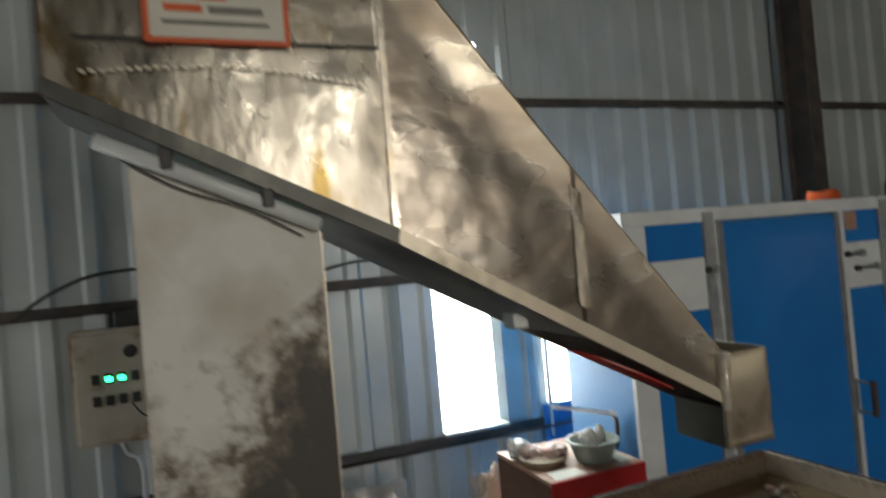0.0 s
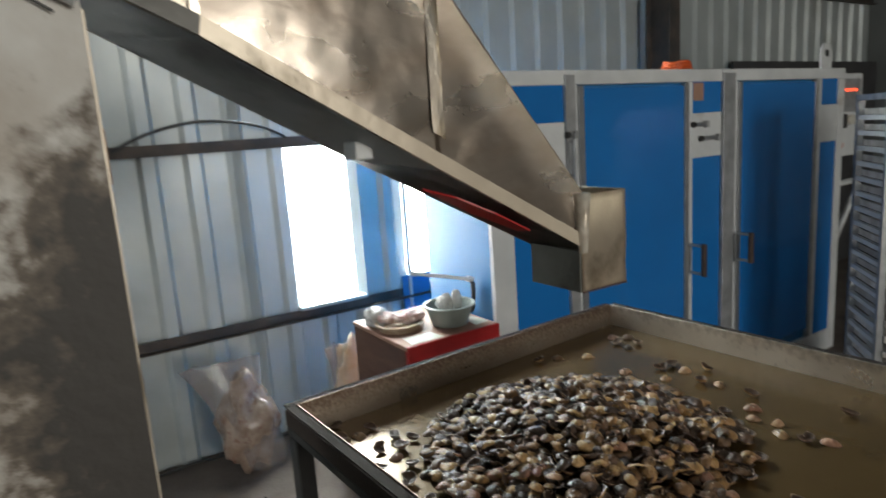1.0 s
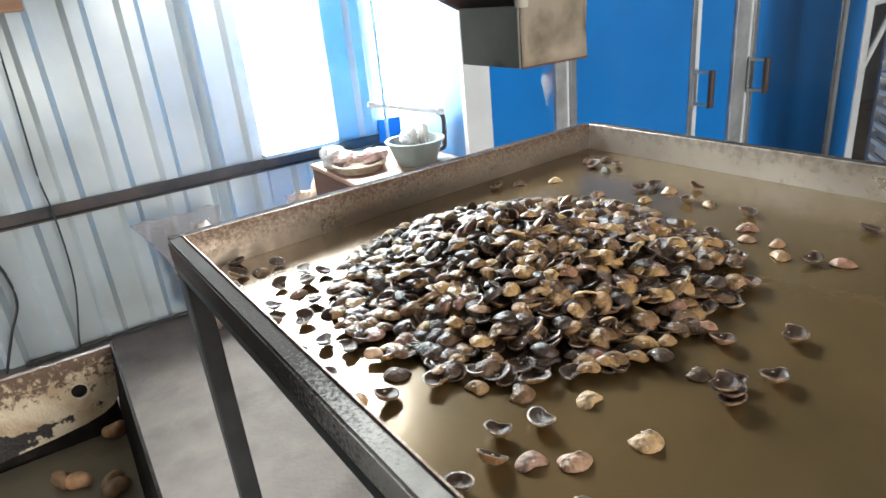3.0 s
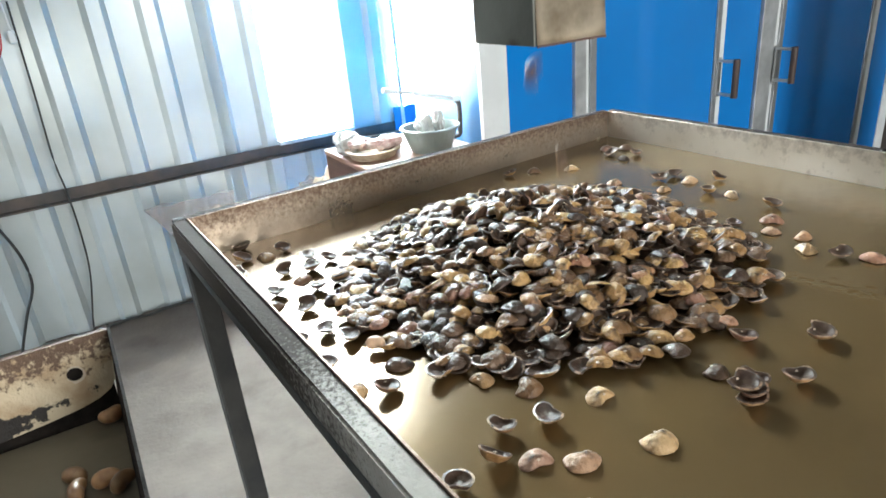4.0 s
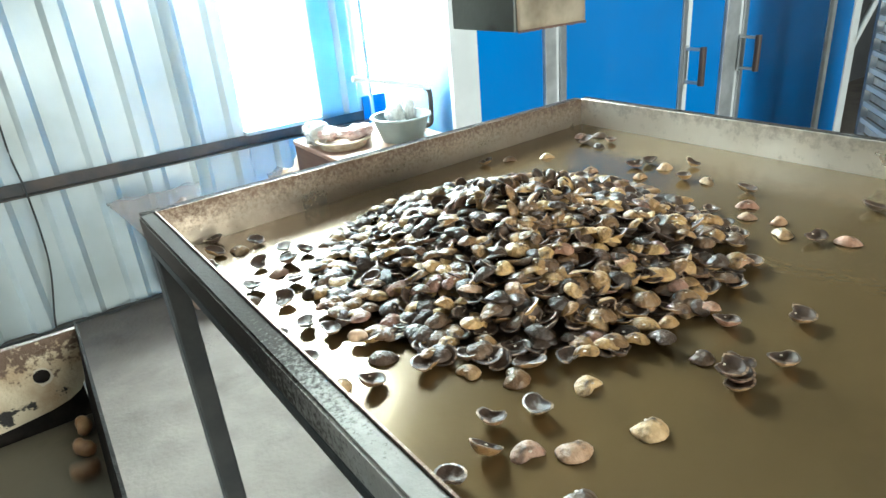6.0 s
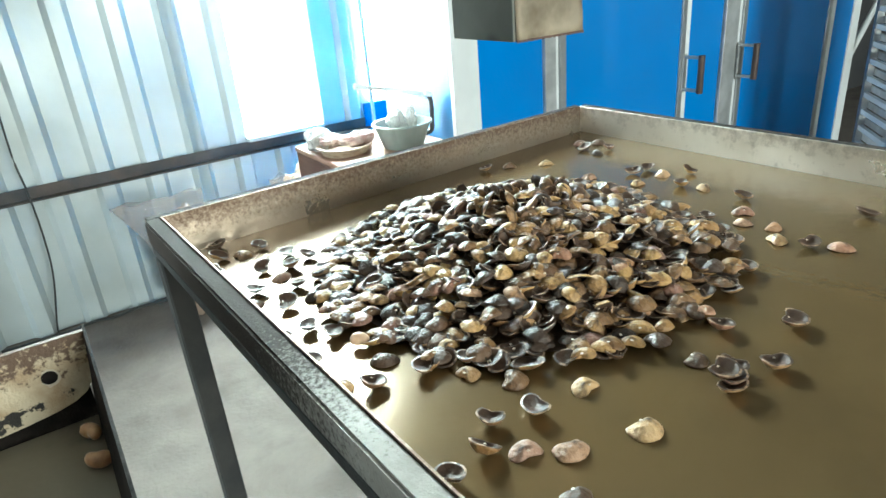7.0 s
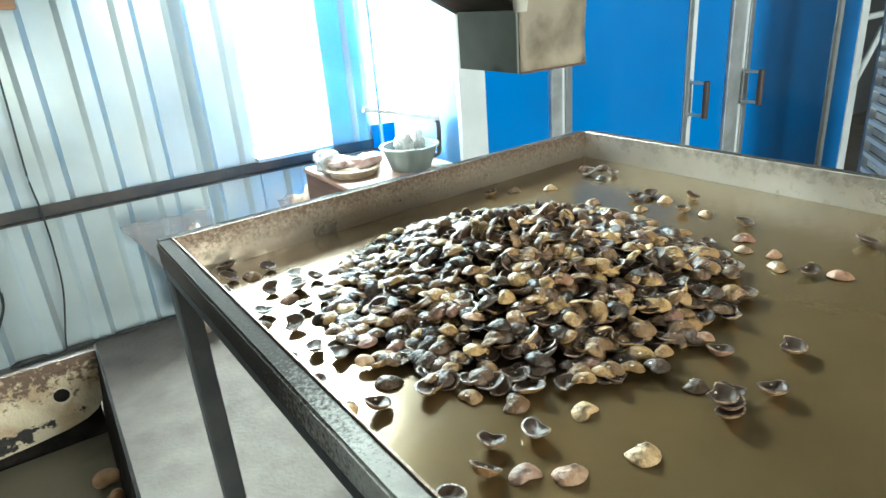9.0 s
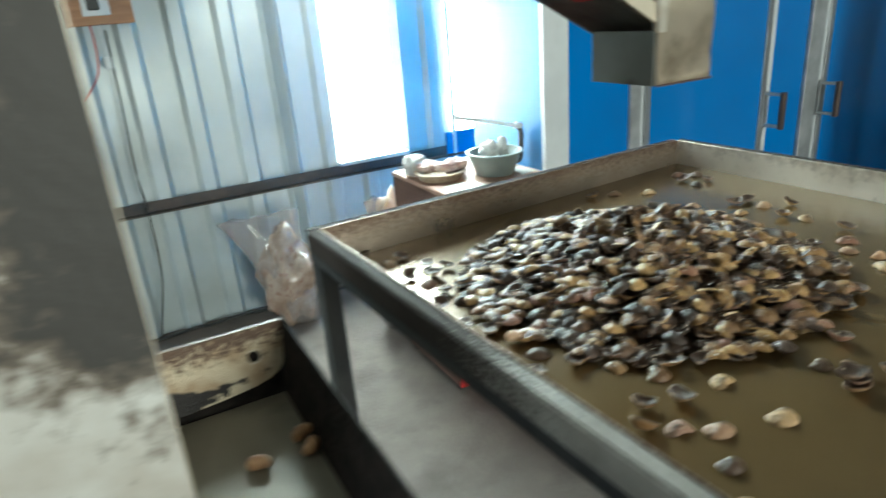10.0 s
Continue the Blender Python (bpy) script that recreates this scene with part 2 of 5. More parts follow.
def soot_white():
    """White paint with a broad soot cloud at spout height and grey film below it."""
    m = mat("soot_smudged_white", (0.64, 0.63, 0.61), 0.6, 0, (0.42, 0.37, 0.32), 8, 10, 0.38, 0.72, bump=0.2, bscale=30)
    n, l = m.node_tree.nodes, m.node_tree.links
    b = n["Principled BSDF"]
    base = b.inputs["Base Color"].links[0].from_socket
    g = n.new("ShaderNodeTexCoord")
    sep = n.new("ShaderNodeSeparateXYZ")
    l.new(g.outputs["Object"], sep.inputs[0])
    ramp = n.new("ShaderNodeValToRGB")
    rr = n.new("ShaderNodeMapRange")
    rr.inputs["From Min"].default_value, rr.inputs["From Max"].default_value = 0.9, 1.8
    l.new(sep.outputs["Z"], rr.inputs["Value"])
    e = ramp.color_ramp.elements
    e[0].position, e[0].color = 0.0, (0.30, 0.30, 0.30, 1)
    e[1].position, e[1].color = 1.0, (0.0, 0.0, 0.0, 1)
    for p, v in ((0.14, 0.46), (0.24, 0.96), (0.52, 0.98), (0.66, 0.70), (0.84, 0.28)):
        x = e.new(p)
        x.color = (v, v, v, 1)
    l.new(rr.outputs["Result"], ramp.inputs["Fac"])
    t = n.new("ShaderNodeTexNoise")
    t.inputs["Scale"].default_value, t.inputs["Detail"].default_value = 30.0, 10.0
    t.inputs["Roughness"].default_value = 0.62
    l.new(g.outputs["Object"], t.inputs["Vector"])
    add = n.new("ShaderNodeMath")
    add.operation = "ADD"
    # the cloud sits towards the chute side
    side = n.new("ShaderNodeMapRange")
    side.inputs["From Min"].default_value, side.inputs["From Max"].default_value = -0.03, 0.10
    side.inputs["To Min"].default_value, side.inputs["To Max"].default_value = 0.47, 1.0
    l.new(sep.outputs["X"], side.inputs["Value"])
    mul = n.new("ShaderNodeMath")
    mul.operation = "MULTIPLY"
    l.new(ramp.outputs["Color"], mul.inputs[0])
    l.new(side.outputs["Result"], mul.inputs[1])
    l.new(mul.outputs[0], add.inputs[0])
    l.new(t.outputs["Fac"], add.inputs[1])
    col = base
    for lo, hi, c in ((0.86, 1.10, (0.17, 0.135, 0.105)), (1.02, 1.26, (0.045, 0.04, 0.037))):
        mr = n.new("ShaderNodeMapRange")
        mr.inputs["From Min"].default_value, mr.inputs["From Max"].default_value = lo, hi
        l.new(add.outputs[0], mr.inputs["Value"])
        col = mix_rgba(n, l, mr.outputs["Result"], col, c)
    l.new(col, b.inputs["Base Color"])
    return m


M_SOOTWHITE = soot_white()


def tar_plate():
    """Rusty cream paint, finely speckled, with a ragged black run of tar across it."""
    m = grade(mat("tar_run_cream_plate", (0.60, 0.50, 0.36), 0.5, 0.1, (0.36, 0.24, 0.14), 26, 10, 0.42, 0.70, 0.3, 300), "Z", 0.93, 1.02, 95.0, 2.4, (0.11, 0.065, 0.042))
    n, l = m.node_tree.nodes, m.node_tree.links
    b = n["Principled BSDF"]
    base = b.inputs["Base Color"].links[0].from_socket
    g = n.new("ShaderNodeTexCoord")
    sep = n.new("ShaderNodeSeparateXYZ")
    l.new(g.outputs["Object"], sep.inputs[0])
    t = n.new("ShaderNodeTexNoise")
    t.inputs["Scale"].default_value, t.inputs["Detail"].default_value, t.inputs["Roughness"].default_value = 38.0, 12.0, 0.68
    l.new(g.outputs["Object"], t.inputs["Vector"])

    def math_node(op, a, c):
        x = n.new("ShaderNodeMath")
        x.operation = op
        for k, v in enumerate((a, c)):
            if isinstance(v, float):
                x.inputs[k].default_value = v
            else:
                l.new(v, x.inputs[k])
        return x.outputs[0]

    # the run slopes down to one side and thins out there
    height = math_node("ADD", sep.outputs["Z"], math_node("MULTIPLY", sep.outputs["X"], -0.10))
    off = math_node("ABSOLUTE", math_node("SUBTRACT", height, 0.915), 0.0)
    wide = math_node("ADD", math_node("MULTIPLY", sep.outputs["X"], -0.20), 0.020)
    edge = math_node("SUBTRACT", math_node("ADD", wide, math_node("MULTIPLY", math_node("SUBTRACT", t.outputs["Fac"], 0.5), 0.085)), off)
    mr = n.new("ShaderNodeMapRange")
    mr.inputs["From Min"].default_value, mr.inputs["From Max"].default_value = -0.0005, 0.0015
    l.new(edge, mr.inputs["Value"])
    l.new(mix_rgba(n, l, mr.outputs["Result"], base, (0.02, 0.016, 0.015)), b.inputs["Base Color"])
    return m


M_BACKPLATE = tar_plate()


def shell_skin(name, source, stops=None):
    """Outer skin of a nut shell: tan to near black from piece to piece."""
    m = mat(name, (0.3, 0.2, 0.1), 0.34, 0, (0.2, 0.12, 0.06), 60, 6, bump=0.45, bscale=210, rough2=0.52, coat=0.12)
    n, l = m.node_tree.nodes, m.node_tree.links
    b = n["Principled BSDF"]
    src = n.new("ShaderNodeNewGeometry").outputs["Random Per Island"] if source == "island" else n.new("ShaderNodeObjectInfo").outputs["Random"]
    r = n.new("ShaderNodeValToRGB")
    e = r.color_ramp.elements
    stops = stops or ((0.0, (0.034, 0.022, 0.017)), (0.24, (0.080, 0.046, 0.029)), (0.42, (0.165, 0.088, 0.042)), (0.62, (0.32, 0.175, 0.066)), (0.87, (0.49, 0.30, 0.12)),
                      (0.94, (0.34, 0.17, 0.11)), (1.0, (0.18, 0.09, 0.065)))
    e[0].position, e[0].color = stops[0][0], (*stops[0][1], 1)
    e[1].position, e[1].color = stops[-1][0], (*stops[-1][1], 1)
    for p, c in stops[1:-1]:
        x = e.new(p)
        x.color = (*c, 1)
    l.new(src, r.inputs["Fac"])
    t = n.new("ShaderNodeTexNoise")
    t.inputs["Scale"].default_value, t.inputs["Detail"].default_value = 75.0, 8.0
    g = n.new("ShaderNodeTexCoord")
    l.new(g.outputs["Object"], t.inputs["Vector"])
    mr = n.new("ShaderNodeMapRange")
    mr.inputs["From Min"].default_value, mr.inputs["From Max"].default_value = 0.50, 0.72
    l.new(t.outputs["Fac"], mr.inputs["Value"])
    l.new(mix_rgba(n, l, mr.outputs["Result"], r.outputs["Color"], (0.050, 0.028, 0.017)), b.inputs["Base Color"])
    return m


M_SKIN_HEAP, M_SKIN = shell_skin("shell_skin_heap", "island"), shell_skin("shell_skin", "object")
M_SKIN_TAN = shell_skin("tan_shell_skin", "object", ((0.0, (0.34, 0.19, 0.09)), (0.5, (0.52, 0.34, 0.17)), (0.8, (0.42, 0.25, 0.15)), (1.0, (0.30, 0.17, 0.12))))
M_SHELLIN = mat("tarry_shell_inside", (0.050, 0.029, 0.020), 0.5, 0, (0.095, 0.056, 0.037), 80, 6, 0.40, 0.75, bump=0.25, bscale=120, spec=0.28)
M_SHELLRIM = mat("pale_shell_cut_edge", (0.34, 0.225, 0.15), 0.45, 0, (0.05, 0.032, 0.024), 110, 6, 0.40, 0.52)
M_SCAR = mat("shell_scar", (0.62, 0.52, 0.42), 0.6, 0, (0.5, 0.4, 0.3), 90)
M_GOLD = mat("golden_roasted_nut", (0.50, 0.29, 0.15), 0.32, 0, (0.26, 0.12, 0.06), 50, 6, bump=0.1, bscale=120, coat=0.3, obj=0.45)
M_KERNEL = mat("pale_kernel", (0.66, 0.47, 0.33), 0.4, 0, (0.55, 0.34, 0.22), 60)

# ---- building helpers ----
ORIGIN = {}


def mesh(name, bm, material, smooth=False):
    me = bpy.data.meshes.new(name)
    bm.normal_update()
    bm.to_mesh(me)
    bm.free()
    for m in (material if isinstance(material, (list, tuple)) else [material]):
        me.materials.append(m)
    if smooth:
        me.shade_smooth()
    return me


def thing(name, loc, label="", category="", group="", kind=""):
    ob = new(name)
    ob.location = loc
    ob.empty_display_size = 0.05
    ORIGIN[ob] = Vector(loc)
    return tagged(ob, label, category, group, kind)


def part(name, bm, material, parent=None, label="", smooth=False):
    """One mesh object, built in world coordinates, under its thing or part."""
    base = ORIGIN[parent] if parent else Vector((0, 0, 0))
    bmesh.ops.translate(bm, verts=bm.verts, vec=-base)
    ob = new(name, mesh(name, bm, material, smooth))
    ob.parent = parent
    ORIGIN[ob] = base
    return tagged(ob, label)


def solo(name, bm, material, label, category, group="", kind="", smooth=False):
    return tagged(part(name, bm, material, None, "", smooth), label, category, group, kind)


def box(x0, x1, y0, y1, z0, z1, bevel=0.0, bm=None, seg=1):
    bm = bm or bmesh.new()
    v = [bm.verts.new((x, y, z)) for x in (x0, x1) for y in (y0, y1) for z in (z0, z1)]
    fs = [bm.faces.new([v[i] for i in f]) for f in ((0, 1, 3, 2), (4, 6, 7, 5), (0, 4, 5, 1), (2, 3, 7, 6), (0, 2, 6, 4), (1, 5, 7, 3))]
    if bevel:
        es = list({e for f in fs for e in f.edges})
        bmesh.ops.bevel(bm, geom=es, offset=bevel, segments=seg, affect="EDGES")
    return bm


def rod(a, b, r, bm=None, n=10, r2=None):
    bm = bm or bmesh.new()
    a, b = Vector(a), Vector(b)
    d = b - a
    m = Matrix.Translation((a + b) / 2) @ d.to_track_quat("Z", "Y").to_matrix().to_4x4()
    bmesh.ops.create_cone(bm, cap_ends=True, segments=n, radius1=r, radius2=r if r2 is None else r2, depth=d.length, matrix=m)
    return bm


def slab(quad, thick, bm=None):
    """A plate from four corners (any plane), thickened along its normal."""
    bm = bm or bmesh.new()
    q = [Vector(p) for p in quad]
    nrm = (q[1] - q[0]).cross(q[2] - q[0]).normalized() * thick
    a = [bm.verts.new(p) for p in q]
    b = [bm.verts.new(p - nrm) for p in q]
    k = len(q)
    bm.faces.new(a)
    bm.faces.new(b[::-1])
    for i in range(k):
        bm.faces.new((a[i], b[i], b[(i + 1) % k], a[(i + 1) % k]))
    return bm


def tube(points, r, n=7):
    """A swept cable or hose along smooth points."""
    pts = [Vector(p) for p in points]
    fine = []
    for i in range(len(pts) - 1):
        p0, p1, p2, p3 = pts[max(i - 1, 0)], pts[i], pts[i + 1], pts[min(i + 2, len(pts) - 1)]
        for k in range(6):
            t = k / 6
            fine.append(0.5 * (2 * p1 + (p2 - p0) * t + (2 * p0 - 5 * p1 + 4 * p2 - p3) * t * t + (3 * p1 - p0 - 3 * p2 + p3) * t ** 3))
    fine.append(pts[-1])
    bm = bmesh.new()
    rings = []
    for i, p in enumerate(fine):
        d = (fine[min(i + 1, len(fine) - 1)] - fine[max(i - 1, 0)]).normalized()
        q = d.to_track_quat("Z", "Y")
        rings.append([bm.verts.new(p + q @ Vector((r * math.cos(2 * math.pi * j / n), r * math.sin(2 * math.pi * j / n), 0))) for j in range(n)])
    for a, b in zip(rings, rings[1:]):
        for j in range(n):
            bm.faces.new((a[j], a[(j + 1) % n], b[(j + 1) % n], b[j]))
    bm.faces.new(rings[0][::-1])
    bm.faces.new(rings[-1])
    return bm


# ---- the shed ----
WALL_Y = 3.1
RIB = 0.2035


def corrugated(x0, x1, z0, z1, y, depth=0.026, phase=0.0, bm=None):
    """Trapezoidal sheet facing -y, with ribs standing out towards the room."""
    bm = bm or bmesh.new()
    prof = []
    k = math.floor((x0 - phase) / RIB) - 1
    while phase + k * RIB < x1 + RIB:
        c = phase + k * RIB
        prof += [(c - 0.049, 0.0), (c - 0.026, depth), (c + 0.026, depth), (c + 0.049, 0.0)]
        k += 1
    pts = [(x, d) for x, d in prof if x0 < x < x1]
    pts = [(x0, 0.0)] + pts + [(x1, 0.0)]
    lo = [bm.verts.new((x, y - d, z0)) for x, d in pts]
    hi = [bm.verts.new((x, y - d, z1)) for x, d in pts]
    lo2 = [bm.verts.new((x, y - d + 0.003, z0)) for x, d in pts]
    hi2 = [bm.verts.new((x, y - d + 0.003, z1)) for x, d in pts]
    for i in range(len(pts) - 1):
        bm.faces.new((lo[i], lo[i + 1], hi[i + 1], hi[i]))
        bm.faces.new((lo2[i + 1], lo2[i], hi2[i], hi2[i + 1]))
    for a, b in ((lo, lo2), (hi2, hi)):
        for i in range(len(pts) - 1):
            bm.faces.new((a[i + 1], a[i], b[i], b[i + 1]))
    for i in (0, -1):
        bm.faces.new((lo[i], hi[i], hi2[i], lo2[i]))
    return bm


W1 = (1.985, 2.325, 0.69, 1.52)      # window opening
W2 = (2.655, 2.85, 0.735, 1.70)      # narrow opening in the blue panel
W3 = (1.72, 2.38, 1.92, 2.88)        # upper opening, mostly behind the chute
H_TOP = 4.2

ground = solo("ground", box(-60, 60, -60, 60, -0.25, -0.03), M_OUT, "pale dusty yard ground outside the shed", "ground", kind="structure")
solo("backdrop", box(-1.0, 6.5, 4.6, 4.62, -0.02, 5.0), glow("hazy_daylight", (0.90, 0.97, 1.0), 9.0), "bright hazy daylight beyond the windows", "backdrop", kind="structure")
floor = solo("floor", box(-3.0, 8.2, -6.5, 3.16, -0.028, 0.0), M_CONCRETE, "worn grey-brown concrete shed floor", "floor", kind="structure")

wbm = bmesh.new()
for a in ((-3.0, W3[0], 0.0, H_TOP), (W3[0], W1[0], 0.0, W3[2]), (W1[0], W1[1], 0.0, W1[2]), (W1[0], W1[1], W1[3], W3[2]), (W1[1], W3[1], 0.0, W3[2]),
          (W3[0], W3[1], W3[3], H_TOP), (W3[1], W2[0], 0.0, H_TOP), (W2[0], W2[1], 0.0, W2[2]), (W2[0], W2[1], W2[3], H_TOP), (W2[1], 8.2, 0.0, H_TOP)):
    corrugated(a[0], a[1], a[2], a[3], WALL_Y, 0.028, 1.128, wbm)
wall_north = solo("wall_north", wbm, M_SHEET, "corrugated galvanised sheet wall with vertical ribs", "wall", kind="structure")
solo("wall_south", box(-3.0, 8.2, -6.6, -6.5, 3.25, H_TOP), M_ROOF, "plain sheet wall above the open gate", "wall", kind="structure")
sb = box(-3.0, 1.60, -6.6, -6.5, 0, 3.25)
box(3.20, 8.2, -6.6, -6.5, 0, 3.25, 0, sb)
solo("wall_south_sides", sb, M_ROOF, "plain sheet wall beside the open gate", "wall", kind="structure")
eb = box(8.2, 8.3, -6.6, 3.2, 0, H_TOP)
solo("wall_east", eb, M_ROOF, "plain dark sheet end wall", "wall", kind="structure")
wb = box(-3.1, -3.0, -6.6, 0.9, 0, H_TOP)
box(-3.1, -3.0, 2.9, 3.2, 0, H_TOP, 0, wb)
box(-3.1, -3.0, 0.9, 2.9, 3.0, H_TOP, 0, wb)
solo("wall_west", wb, M_ROOF, "plain sheet end wall with an open doorway", "wall", kind="structure")
solo("ceiling", box(-3.1, 8.3, -6.6, 3.2, H_TOP, H_TOP + 0.05), M_ROOF, "plain sheet roof of the shed", "ceiling", kind="structure")

for z in (0.635, 1.550, 2.53, 3.5):
    pb = box(-3.0, 8.2, 3.024, 3.072, z - 0.025, z - 0.019)
    box(-3.0, 8.2, 3.066, 3.072, z - 0.019, z + 0.028, 0, pb)
    solo("trim_purlin", pb, M_PURLIN, "dark steel angle purlin across the sheet wall", "purlin", kind="structure")

pil = box(4.69, 4.80, 2.99, 3.0, 0, H_TOP)
box(4.69, 4.80, 2.80, 2.81, 0, H_TOP, 0, pil)
box(4.738, 4.752, 2.81, 2.99, 0, H_TOP, 0, pil)
solo("pillar", pil, M_PURLIN, "dark steel I-section pillar against the sheet wall", "pillar", kind="structure")

# ---- work table with raised rim ----
TX0, TX1, TY0, TY1 = 1.254, 2.277, -0.42, 1.1165     # before the table is turned
TZ, RIM_Z, TRAY_RISE = 0.942, 1.015, 0.012
TABLE_TURN = 2.6


def tray_z(x):
    """Height of the tray floor, which rises a little towards the far rim."""
    return TZ + TRAY_RISE * min(1.0, max(0.0, (x - 1.25) / 1.0))


def work_table():
    t = thing("work_table", (1.7, 0.35, 0.0), "oily steel sorting table with raised crusted rim on dark legs", "table")
    a, b, c, d = TX0 + 0.0335, TX1 - 0.0045, TY0 + 0.004, TY1 - 0.0045
    part("tray_floor", slab([(a, c, TZ), (b, c, TZ + TRAY_RISE), (b, d, TZ + TRAY_RISE), (a, d, TZ)], 0.010), M_TRAY, t, "brown oil-filmed steel sheet")
    part("rim_far_side", box(TX1 - 0.004, TX1, TY0, TY1, TZ - 0.013, RIM_Z, 0.0008), M_RIMCLEAN, t, "worn bright steel rim")
    part("rim_window_side", box(TX0 + 0.034, TX1 - 0.0045, TY1 - 0.004, TY1, TZ - 0.013, RIM_Z, 0.0008), M_RIM, t, "worn bright steel rim")
    part("rim_edge", box(TX1 + 0.0003, TX1 + 0.016, TY0, TY1, RIM_Z - 0.005, RIM_Z + 0.0012, 0.0015), M_CRUST, t, "dark crusted angle edge")
    part("rim_inner_lip", box(TX0 + 0.0305, TX0 + 0.033, TY0, TY1, TZ - 0.011, RIM_Z + 0.0006), M_RIM, t, "worn bright steel rim")
    part("rim_lip", box(TX0 + 0.01, TX1, TY1 + 0.0005, TY1 + 0.02, RIM_Z - 0.006, RIM_Z, 0.002), M_CRUST, t, "crusted angle edge")
    part("rim_backing", box(TX0 + 0.0270, TX0 + 0.0303, TY0, TY1, TZ - 0.012, TZ + 0.0138), M_FRAME, t)
    part("rim_near_side", box(TX0 + 0.005, TX0 + 0.030, TY0, TY1, RIM_Z - 0.040, RIM_Z, 0.003, seg=2), M_RIMCRUST, t, "thick tar-crusted edge tube")
    part("apron", box(TX0 + 0.006, TX0 + 0.029, TY0, TY1, TZ + 0.014, RIM_Z - 0.0405, 0.002), M_FRAME, t)
    for x, y in ((TX0 + 0.006, TY1 - 0.04), (TX1 - 0.04, TY1 - 0.04), (TX0 + 0.006, TY0), (TX1 - 0.04, TY0)):
        part("leg", box(x, x + 0.036, y, y + 0.036, 0.0, (TZ + 0.0135 if x < 1.5 else TZ - 0.0145), 0.003), M_FRAME, t)
    t.rotation_euler.z = radians(TABLE_TURN)
    return t


work_table()

# ---- outlet tray beside the machine ----


def outlet_tray():
    t = thing("outlet_tray", (0.95, 0.55, 0.0), "tarry steel outlet tray with a rusty holed back plate", "tray")
    part("tray_floor", box(0.62, 1.0955, 0.10, 0.8115, 0.876, 0.884), M_TARFLOOR, t)
    part("side_wall", slab([(1.091, 0.10, 0.8845), (1.091, 0.829, 0.8845), (1.1055, 0.829, 1.0), (1.1055, 0.10, 1.0)], 0.0032), M_MATTEBLACK, t, "matte black side sheet")
    prof = [(0.62, 0.898), (0.72, 0.901), (0.80, 0.897), (0.88, 0.900), (0.95, 0.897), (1.01, 0.902), (1.05, 0.907), (1.072, 0.913), (1.086, 0.921), (1.0935, 0.932), (1.0985, 0.955), (1.1035, 1.0), (0.62, 1.0)]
    part("back_plate", slab([(x, 0.812, z) for x, z in prof], -0.008), M_BACKPLATE, t, "rusty cream plate with tar runs and a round hole")
    # black sheet paints the shadow below the back plate's bottom edge
    part("back_sheet", box(0.62, 1.0895, 0.822, 0.828, 0.876, 0.996), M_MATTEBLACK, t, "matte black sheet for the shadow under the plate")
    ring = bmesh.new()
    rnd = random.Random(8)
    pts = [(math.cos(k * 0.3927) * (0.0082 + 0.0062 * rnd.random()), math.sin(k * 0.3927) * (0.0082 + 0.0062 * rnd.random())) for k in range(16)]
    part("hole_ring", slab([(1.055 + u, 0.8115, 0.9555 + v) for u, v in pts], -0.0008, ring), M_CREAM, t, "bare metal ring")
    # a solid black disc gives the hole its darkness
    part("bolt_hole", rod((1.054, 0.8105, 0.9555), (1.054, 0.816, 0.9555), 0.0088, n=20), M_MATTEBLACK, t)
    part("stand", box(0.72, 0.76, 0.3, 0.7, 0.016, 0.875), M_FRAME, t)
    part("stand", box(1.04, 1.08, 0.3, 0.7, 0.016, 0.875), M_FRAME, t)
    t.location += Vector((-0.003, 0.017, -0.016))
    return t


outlet_tray()

# ---- machine body and chute ----


def machine():
    t = thing("shelling_machine", (0.8, 0.8, 0.0), "soot-stained white machine body below a steel chute", "machine")
    x0, x1, y = 0.690, 0.930, 0.654
    part("front_panel", slab([(x0, y, 0.0), (x1, y, 0.0), (x1, y, 1.715), (x0, y, 1.825)], 0.02), M_SOOTWHITE, t, "soot-smudged white sheet panel")
    part("body", box(0.70, 0.925, 0.70, 1.0, 0.0, 1.62), M_SOOTWHITE, t)
    part("edge_strip", box(0.9305, 0.9325, 0.6545, 0.672, 0.0, 1.70), M_CREAM, t, "greasy cream edge strip")
    part("top_roll", rod((0.655, 0.640, 1.832), (0.928, 0.640, 1.709), 0.011, n=12), M_WHITEP, t, "white rolled flange under the chute", True)
    for k in (0.3, 0.75):
        p = Vector((0.655, 0.640, 1.832)).lerp(Vector((0.928, 0.640, 1.709)), k)
        part("clip", box(p.x - 0.008, p.x + 0.008, 0.626, 0.650, p.z - 0.004, p.z + 0.022, 0.002), M_BLACK, t)
    part("wire", tube([(0.68, 0.645, 1.81), (0.75, 0.644, 1.768), (0.82, 0.643, 1.742), (0.86, 0.643, 1.722), (0.905, 0.645, 1.695)], 0.0016, 5), M_BLACK, t)
    return t


machine()


